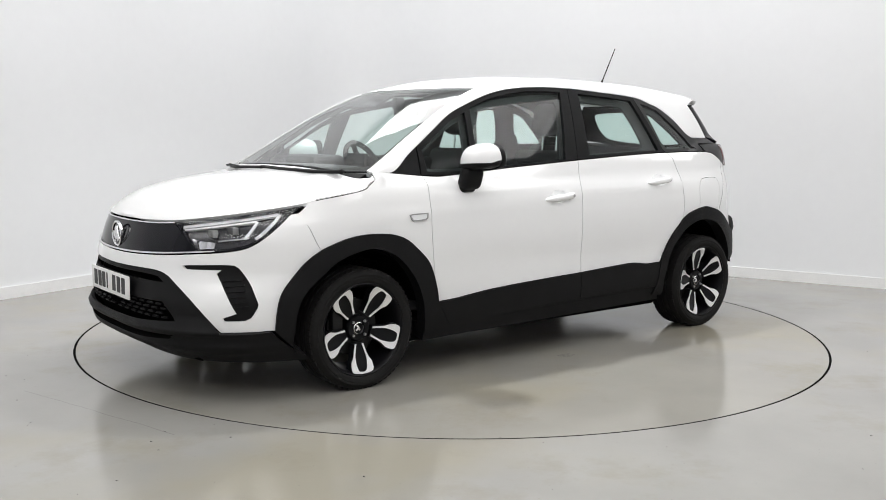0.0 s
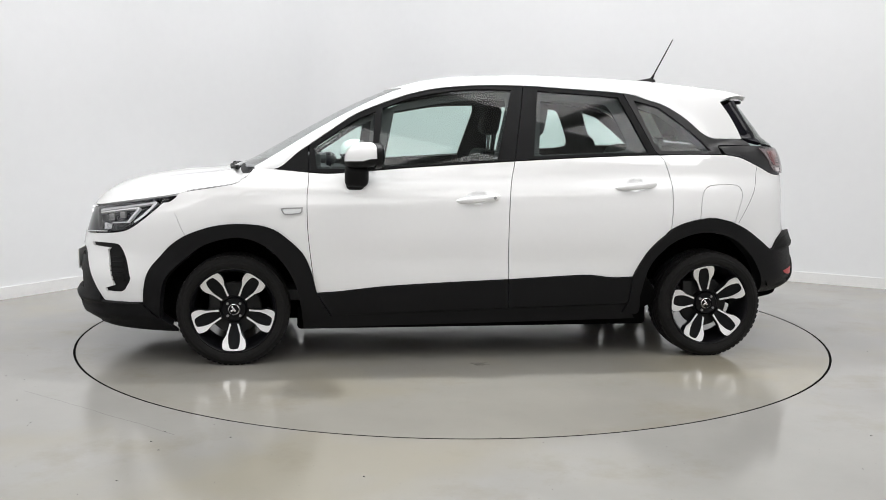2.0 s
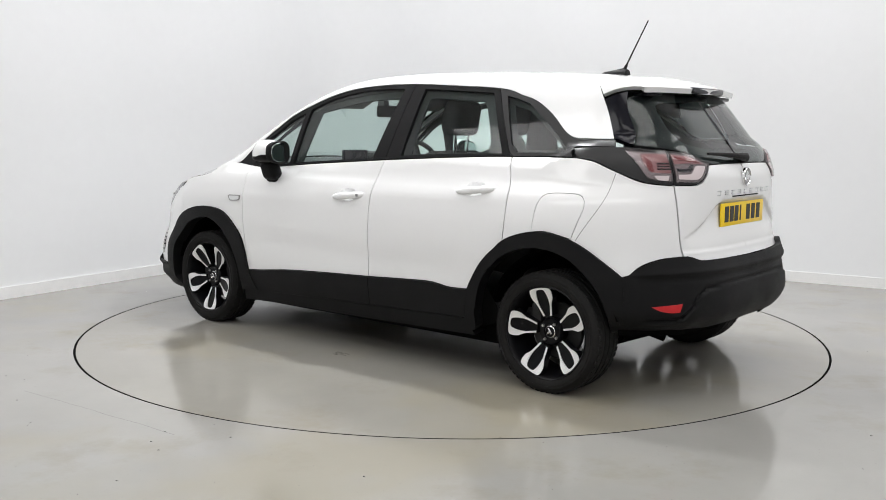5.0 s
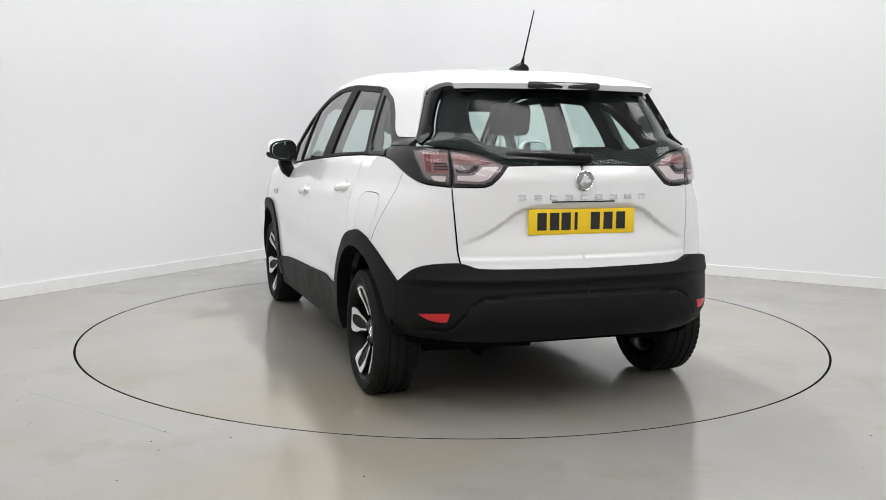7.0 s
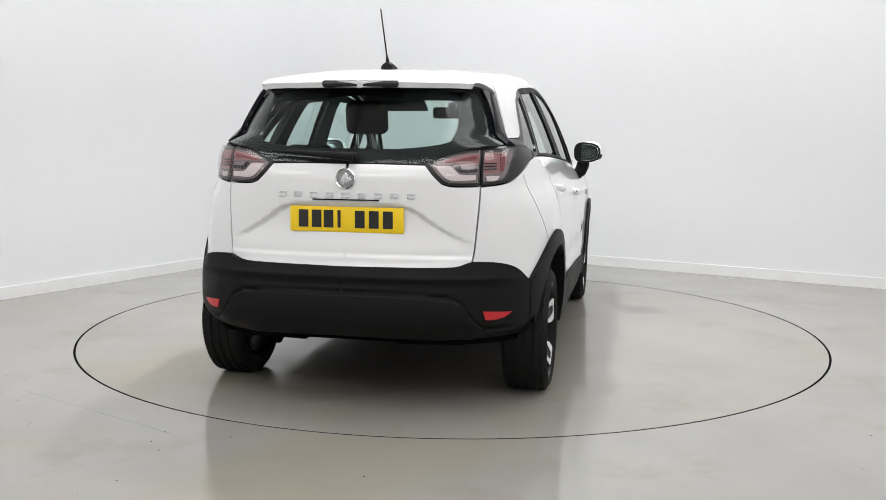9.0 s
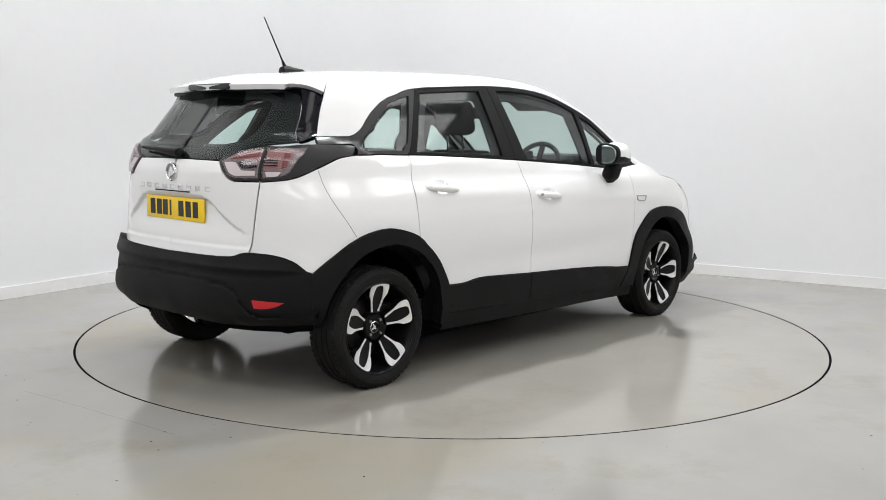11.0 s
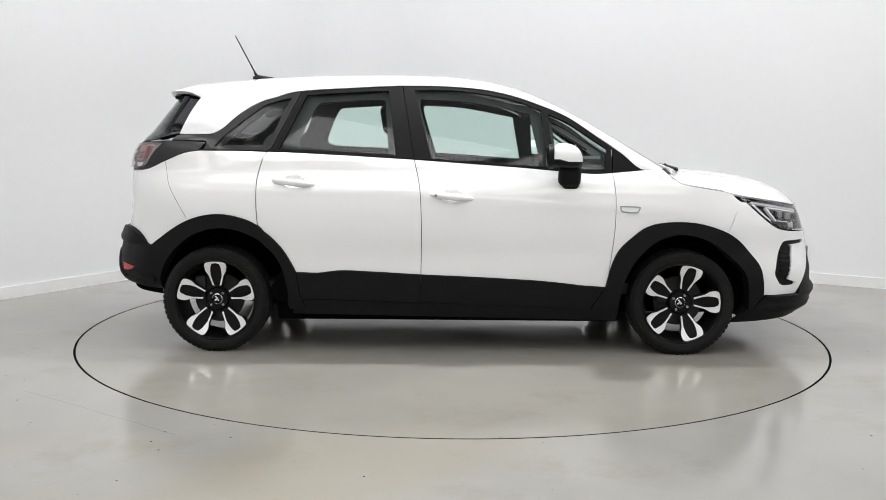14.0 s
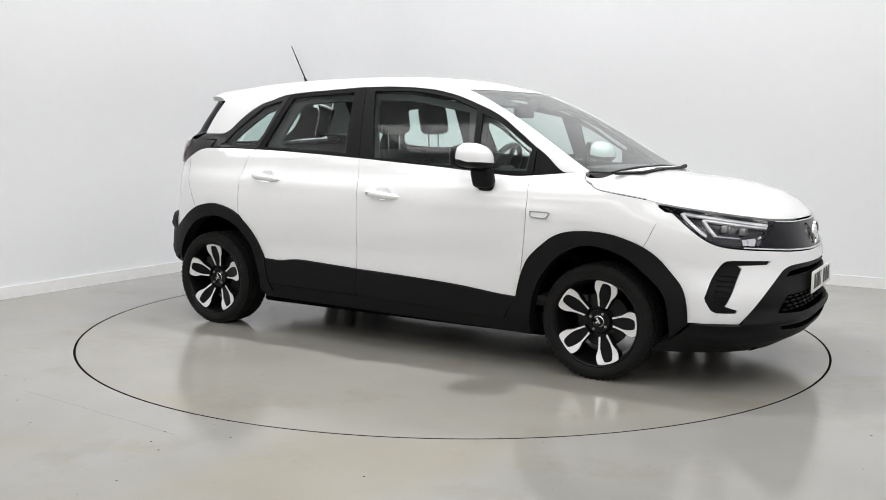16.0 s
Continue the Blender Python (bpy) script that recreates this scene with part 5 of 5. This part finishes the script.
def build_wheel(car, x, m, start):
    """An alloy wheel with five twin spokes, black with machined faces."""
    wheel = empty("wheel", car)
    yc, zc = 0.746, 0.298
    place = Matrix.Translation((x, m * yc, zc))
    if m < 0:
        place = place @ Matrix.Rotation(math.pi, 4, "Z")
    wheel.matrix_basis = place
    R, rim = 0.295, 0.226
    bm = bmesh.new()
    add_lathe(bm, [(rim - 0.004, -0.095), (rim + 0.006, -0.103), (rim + 0.035, -0.106), (R - 0.018, -0.098), (R - 0.005, -0.084), (R, -0.055), (R, -0.046), (R - 0.006, -0.044), (R - 0.006, -0.036), (R, -0.034), (R, -0.004), (R - 0.006, -0.002), (R - 0.006, 0.006), (R, 0.008), (R, 0.036), (R - 0.006, 0.038), (R - 0.006, 0.046), (R, 0.048), (R, 0.060), (R - 0.004, 0.082), (R - 0.016, 0.096), (rim + 0.040, 0.105), (rim + 0.030, 0.1045), (rim + 0.028, 0.1065), (rim + 0.010, 0.104), (rim + 0.002, 0.098), (rim - 0.006, 0.090)], 72)
    for k in range(60):
        for y, ln in ((-0.072, 0.026), (0.074, 0.026)):
            a = 2 * math.pi * (k + (0.5 if y > 0 else 0)) / 60
            add_box(bm, ((R - 0.0065) * math.cos(a), y, (R - 0.0065) * math.sin(a)), (0.010, ln, 0.020), 0, Matrix.Rotation(-a, 4, "Y"))
    tyre = part("tyre", bm, RUBBER, wheel, "dusty black tyre", smooth=True)
    bm = bmesh.new()
    add_lathe(bm, [(rim - 0.02, -0.09), (rim - 0.004, -0.09), (rim - 0.004, 0.086), (rim + 0.003, 0.096), (rim - 0.003, 0.100), (rim - 0.010, 0.094), (rim - 0.018, 0.070), (rim - 0.030, 0.02), (rim - 0.034, -0.08)], 64)
    part("rim", bm, RIM_BLACK, wheel, "black wheel rim", smooth=True)
    bm = bmesh.new()
    add_lathe(bm, [(0.0005, -0.035), (0.135, -0.035), (0.140, -0.030), (0.140, -0.012), (0.135, -0.008), (0.0005, -0.008)], 40)
    part("brake_disc", bm, DISC, wheel, "dull steel brake disc", smooth=True)
    bm = bmesh.new()
    add_box(bm, (0.10, -0.005, 0.06), (0.06, 0.06, 0.13), 0.01)
    part("brake_caliper", bm, DISC, wheel, smooth=True)
    bm = bmesh.new()
    add_lathe(bm, [(0.064, -0.01), (0.066, 0.040), (0.058, 0.052), (0.034, 0.052), (0.031, 0.046), (0.0005, 0.046)], 40)
    part("hub", bm, RIM_BLACK, wheel, smooth=True)
    bm = bmesh.new()
    add_lathe(bm, [(0.029, 0.045), (0.029, 0.052), (0.026, 0.054), (0.0245, 0.048)], 32)
    add_box(bm, (0.002, 0.050, 0.002), (0.010, 0.006, 0.034), 0.002, Matrix.Rotation(0.6, 4, "Y"))
    add_box(bm, (0.006, 0.050, -0.004), (0.026, 0.006, 0.010), 0.002, Matrix.Rotation(0.6, 4, "Y"))
    part("hub_cap", bm, CHROME, wheel, "round metal centre cap", smooth=True)
    for k in range(4):
        a = radians(start + 45 + 90 * k)
        bm = bmesh.new()
        bmesh.ops.create_cone(bm, cap_ends=True, segments=6, radius1=0.0085, radius2=0.007, depth=0.022, matrix=Matrix.Translation((0.046 * math.cos(a), 0.050, 0.046 * math.sin(a))) @ Matrix.Rotation(-math.pi / 2, 4, "X"))
        part("wheel_nut", bm, SATIN, wheel)
    # one spoke along +x, built once as three flat forms and copied round
    arm = [(0.076, 0.0245), (0.105, 0.0325), (0.134, 0.0410), (0.148, 0.0490), (0.160, 0.0570), (0.176, 0.0605), (0.192, 0.0610)]
    tip = [(0.192, 0.061), (0.205, 0.057), (0.2145, 0.042), (0.2185, 0.022), (0.2195, 0.0)]
    cut = [(0.0765, 0.0150), (0.105, 0.0230), (0.134, 0.0305), (0.155, 0.0315), (0.180, 0.0290), (0.195, 0.0250), (0.2035, 0.020), (0.2065, 0.010), (0.2072, 0.0)]

    def low(run):
        return [(a, -b) for a, b in run][::-1]
    solid = outline(arm, tip, low(tip), low(arm), [(0.076, -0.0245), (0.076, 0.0245)], gap=0.012)
    face = outline(arm, tip, low(tip), low(arm), [(0.076, -0.0245), (0.0765, -0.0150)], low(cut)[::-1], cut[::-1], [(0.0765, 0.0150), (0.076, 0.0245)], gap=0.012)

    def dish(u, v):
        r = np.hypot(u, v)
        return np.stack([u, 0.052 + 0.040 * np.clip((r - 0.07) / 0.145, 0, 1) ** 1.3, v], -1)

    meshes = []
    for name, poly, holes, mat, lift, depth in (("spoke_face", face, [], RIM_CUT, 0.002, 0.004), ("spoke", inset(solid, -0.002), [], RIM_BLACK, -0.004, 0.035)):
        ob = patch(name, dish, poly, mat, wheel, holes=holes, lift=lift, depth=depth, grid=0.02)
        meshes.append(ob)
    for ob in meshes:
        for k in range(5):
            o = ob if k == 0 else new(ob.name.split(".")[0], ob.data)
            o.parent = wheel
            o.rotation_euler = (0, -radians(start + 72 * k) if m > 0 else -radians(180 - (start + 72 * k)), 0)
    return wheel


def build_mirror(car, m):
    mir = empty("door_mirror", car)
    # cap: upper white half, lower black half, as bodies round the same axis
    for name, up, mat, label in (("cap", True, WHITE, "white mirror cap"), ("lower_shell", False, PLASTIC, "black lower mirror shell")):
        bm = bmesh.new()
        rs = []
        n = 18
        cols = [(0.800, 0.30), (0.815, 0.72), (0.845, 0.93), (0.885, 1.0), (0.925, 0.98), (0.955, 0.86), (0.975, 0.62), (0.984, 0.25)]
        for y, k in cols:
            row = []
            for i in range(n + 1):
                a = math.pi * i / n if up else math.pi + math.pi * i / n
                c, s_ = math.cos(a), math.sin(a)
                front = 0.106 if c > 0 else 0.074
                row.append(bm.verts.new((0.615 + front * k * abs(c) ** 0.75 * (1 if c > 0 else -1) + (0.88 - y) * 0.12, m * y, 1.095 - 0.012 * (c > 0) * c + (0.090 if up else 0.042) * k * (abs(s_) ** 0.8) * (1 if s_ >= 0 else -1) + (y - 0.88) * 0.05)))
            rs.append(row)
        for a, b in zip(rs, rs[1:]):
            for i in range(n):
                bm.faces.new((a[i], a[i + 1], b[i + 1], b[i]))
            bm.faces.new((a[0], b[0], b[n], a[n]))
        bm.faces.new(rs[0]), bm.faces.new(rs[-1])
        part(name, bm, mat, mir, label, smooth=True, sharp=50)
    bm = bmesh.new()
    add_box(bm, (0.655, m * 0.850, 1.008), (0.125, 0.080, 0.12), 0.034, Matrix.Rotation(-0.35 * m, 4, "X"), 4)
    add_box(bm, (0.662, m * 0.825, 0.960), (0.095, 0.06, 0.055), 0.024, None, 4)
    part("stalk", bm, PLASTIC, mir, "black mirror foot", smooth=True)
    for name, half_y, half_z, depth, at, mat, power in (("mirror_rim", 0.088, 0.066, 0.030, 0.547, PLASTIC, 2.8), ("mirror_glass", 0.077, 0.055, 0.004, 0.530, MIRROR, 2.8)):
        bm = bmesh.new()
        rows = []
        for dx, k in ((depth / 2, 0.97), (0, 1.0), (-depth / 2, 0.965)):
            row = []
            for i in range(32):
                q = 2 * math.pi * i / 32
                cy, cz = math.cos(q), math.sin(q)
                yy = half_y * k * math.copysign(abs(cy) ** (2 / power), cy)
                zz = half_z * k * math.copysign(abs(cz) ** (2 / power), cz) * (1 - 0.12 * yy / half_y)
                row.append(bm.verts.new((dx, m * yy, zz)))
            rows.append(row)
        for r0, r1 in zip(rows, rows[1:]):
            for i in range(32):
                bm.faces.new((r0[i], r0[(i + 1) % 32], r1[(i + 1) % 32], r1[i]))
        bm.faces.new(rows[0])
        bm.faces.new(rows[-1])
        turn = 0.10 if name == "mirror_rim" else 0.20
        bmesh.ops.transform(bm, matrix=Matrix.Translation((at, m * 0.888, 1.112)) @ Matrix.Rotation(turn * m, 4, "Z"), verts=bm.verts)
        part(name, bm, mat, mir, smooth=True)


def build_cabin(car):
    """Seats, dashboard, wheel and floor, as far as the windows show them."""
    box("cabin_floor", (-0.20, 0, 0.36), (2.6, 1.46, 0.06), TRIM, car, 0.01)
    bm = bmesh.new()
    rows = []
    for x, z in ((1.26, 1.035), (1.12, 1.060), (0.98, 1.055), (0.80, 1.035), (0.74, 0.98), (0.70, 0.80), (0.82, 0.62), (1.2, 0.60)):
        rows.append([bm.verts.new((x - 0.10 * (abs(y) / 0.7) ** 2, y, z - 0.02 * (abs(y) / 0.7) ** 2)) for y in np.linspace(-0.70, 0.70, 15)])
    for a, b in zip(rows, rows[1:]):
        for i in range(14):
            bm.faces.new((a[i], a[i + 1], b[i + 1], b[i]))
    part("dashboard", bm, TRIM, car, "dark plastic dashboard", smooth=True)
    box("binnacle", (0.86, -0.36, 1.065), (0.22, 0.34, 0.07), TRIM, car, 0.03)
    box("screen", (0.80, 0.0, 1.05), (0.03, 0.22, 0.13), GLOSS, car, 0.008)
    bm = bmesh.new()
    n = 36
    pts = [(0.185 * math.cos(2 * math.pi * k / n), 0.185 * math.sin(2 * math.pi * k / n), 0) for k in range(n + 1)]
    add_tube(bm, pts, 0.016, 8, cap=False)
    add_box(bm, (0, 0, -0.02), (0.15, 0.13, 0.05), 0.02)
    for a in (0.2, math.pi - 0.2, -math.pi / 2):
        add_box(bm, (0.12 * math.cos(a), 0.12 * math.sin(a), -0.01), (0.13, 0.035, 0.02), 0.005, Matrix.Rotation(a, 4, "Z"))
    bmesh.ops.transform(bm, matrix=Matrix.Translation((0.505, -0.36, 1.00)) @ Matrix.Rotation(radians(-65), 4, "Y") @ Matrix.Rotation(radians(90), 4, "Z"), verts=bm.verts)
    part("steering_wheel", bm, TRIM, car, "black steering wheel", smooth=True)

    def cushion(bm, at, size, lean, bev):
        add_box(bm, at, size, bev, Matrix.Rotation(radians(lean), 4, "Y"), 3)
    for y, dx in ((0.35, -0.12), (-0.35, 0.02)):
        seat = empty("front_seat", car)
        bm = bmesh.new()
        cushion(bm, (0.16 + dx, y, 0.62), (0.52, 0.50, 0.16), -6, 0.05)
        part("seat_base", bm, CLOTH, seat, "dark cloth seat", smooth=True)
        bm = bmesh.new()
        cushion(bm, (-0.17 + dx, y, 0.87), (0.13, 0.47, 0.54), -16, 0.05)
        for sd in (-1, 1):
            cushion(bm, (-0.13 + dx, y + sd * 0.20, 0.85), (0.16, 0.08, 0.44), -16, 0.035)
        part("seat_back", bm, CLOTH, seat, "dark cloth seat back", smooth=True)
        bm = bmesh.new()
        cushion(bm, (-0.27 + dx, y, 1.318), (0.11, 0.25, 0.195), -10, 0.042)
        part("headrest", bm, CLOTH, seat, "dark cloth headrest", smooth=True)
        for sd in (-0.06, 0.06):
            bm = bmesh.new()
            add_tube(bm, [(-0.262 + dx, y + sd, 1.10), (-0.272 + dx, y + sd, 1.26)], 0.006, 8)
            part("headrest_post", bm, CHROME, seat)
    bench = empty("rear_seat", car)
    bm = bmesh.new()
    cushion(bm, (-0.78, 0, 0.60), (0.50, 1.24, 0.16), -6, 0.05)
    part("seat_base", bm, CLOTH, bench, "dark cloth bench", smooth=True)
    bm = bmesh.new()
    cushion(bm, (-1.08, 0, 0.88), (0.14, 1.24, 0.56), -20, 0.05)
    part("seat_back", bm, CLOTH, bench, "dark cloth bench back", smooth=True)
    for y in (0.43, 0.0, -0.43):
        bm = bmesh.new()
        cushion(bm, (-1.165, y, 1.118 if y else 1.09), (0.09, 0.24, 0.10), -14, 0.035)
        part("headrest", bm, CLOTH, bench, "dark cloth headrest", smooth=True)
        for sd in (-0.05, 0.05):
            bm = bmesh.new()
            add_tube(bm, [(-1.16, y + sd, 1.04), (-1.17, y + sd, 1.10)], 0.005, 8)
            part("headrest_post", bm, CHROME, bench)
    box("parcel_shelf", (-1.42, 0, 1.03), (0.52, 1.12, 0.02), TRIM, car, 0.005)
    bm = bmesh.new()
    add_box(bm, (0.46, 0.02, 1.365), (0.03, 0.24, 0.075), 0.014)
    add_box(bm, (0.52, 0.02, 1.40), (0.06, 0.05, 0.07), 0.01)
    part("rear_view_mirror", bm, TRIM, car, "dark rear-view mirror", smooth=True)
    for y in (0.37, -0.37):
        box("sun_visor", (0.47, y, 1.420), (0.16, 0.36, 0.018), TRIM, car, 0.006, turn=Matrix.Rotation(radians(28), 4, "Y"))


def build_under(car):
    """Inner shell behind the panels, underbody and suspension."""
    shell = outline([(END_R + 0.25, 0.30), (END_R + 0.25, 1.0)], [(END_R + 0.25, 1.0), (-1.4, 1.05), (1.15, 0.97)], [(1.15, 0.97), (1.70, 0.86), (END_F - 0.35, 0.76)], [(END_F - 0.35, 0.76), (END_F - 0.35, 0.28)], [(END_F - 0.35, 0.28), (1.64, 0.26), (1.66, 0.50), (1.50, 0.69), (1.30, 0.73), (1.08, 0.67), (0.95, 0.50), (0.90, 0.23)], [(0.90, 0.23), (-0.86, 0.25), (-0.92, 0.53), (-1.08, 0.68), (-1.29, 0.745), (-1.48, 0.66), (-1.58, 0.50), (-1.62, 0.30)], [(-1.62, 0.30), (END_R + 0.25, 0.30)])
    patch("inner_shell", ring, shell, DARK, car, both=True, lift=-0.05, depth=0.0, grid=0.06)
    bm = bmesh.new()
    add_box(bm, (0, 0, 0.235), (1.95, 1.46, 0.13), 0.02)
    add_box(bm, (1.78, 0, 0.31), (0.52, 1.2, 0.24), 0.04)
    add_box(bm, (-1.60, 0, 0.42), (0.40, 1.10, 0.12), 0.04)
    add_box(bm, (1.30, 0, 0.365), (0.85, 0.96, 0.37), 0.03)
    add_box(bm, (-1.26, 0, 0.41), (0.66, 0.96, 0.32), 0.03)
    part("underbody", bm, DARK, car, "dark underbody", smooth=True)
    bm = bmesh.new()
    add_tube(bm, [(-1.302, -0.66, 0.27), (-1.302, 0.66, 0.27)], 0.04, 10)
    part("rear_axle", bm, SATIN, car, smooth=True)


def build_wipers(car):
    for pts in ([(1.285, 0.62), (1.335, 0.42), (1.362, 0.16), (1.352, -0.10)], [(1.362, -0.06), (1.362, -0.36), (1.300, -0.62)]):
        bm = bmesh.new()
        line = []
        for x, y in pts:
            line.append((x, y, float(CENTRE(x)) + 0.004 - 0.034 * (abs(y) / 0.7) ** 2))
        add_tube(bm, [(a, b, c) for a, b, c in line], 0.009, 8, 0.006)
        add_tube(bm, [(a - 0.014, b, c + 0.004) for a, b, c in line], 0.006, 6)
        bmesh.ops.create_uvsphere(bm, u_segments=12, v_segments=8, radius=0.013, matrix=Matrix.Translation(line[0]))
        part("wiper", bm, PLASTIC, car, "black wiper arm and blade", smooth=True)


def build_antenna(car):
    aerial = empty("aerial", car)
    bm = bmesh.new()
    rs = []
    for x, w, h in ((-1.075, 0.004, 0.002), (-1.10, 0.022, 0.012), (-1.16, 0.030, 0.024), (-1.205, 0.032, 0.036), (-1.232, 0.030, 0.030), (-1.240, 0.020, 0.004)):
        z = float(CENTRE(x)) - 0.004
        rs.append([bm.verts.new((x, w * math.cos(a), z + (h + 0.004) * max(0, math.sin(a)) ** 0.8)) for a in (math.pi * k / 10 for k in range(11))])
    for a, b in zip(rs, rs[1:]):
        for k in range(10):
            bm.faces.new((a[k], a[k + 1], b[k + 1], b[k]))
    bm.faces.new(rs[-1])
    part("aerial_base", bm, PLASTIC, aerial, smooth=True)
    bm = bmesh.new()
    add_tube(bm, [(-1.213, 0, 1.575), (-1.228, 0, 1.605)], 0.011, 10, 0.006)
    add_tube(bm, [(-1.226, 0, 1.602), (-1.343, 0, 1.823)], 0.0045, 8, 0.003)
    part("mast", bm, PLASTIC, aerial, smooth=True)


car = empty("car")
tagged(car, "white five-door compact crossover car with black plastic cladding", "car")
for side in (1, -1):
    build_side(car, side)
    build_mirror(car, side)
build_ends(car)
for x, m, start in ((1.302, 1, -90), (-1.302, 1, 79), (1.302, -1, 75), (-1.302, -1, 90)):
    build_wheel(car, x, m, start)
build_cabin(car)
build_under(car)
build_wipers(car)
build_antenna(car)


# ---- what moves ----
def turn_at(t):
    return 218.777 - 15.5655 * t - 0.00223 * (t - 8) ** 2


def motions():
    times = [0.5 * k for k in range(33)]
    walk(turntable, [(t, pose(0, 0, 0, 0, 0, turn_at(t))) for t in times])
    walk(car, [(t, pose(0, 0, 0, 0, 0, turn_at(t)) @ pose(-0.0240, 0.0870, -0.006)) for t in times])


motions()
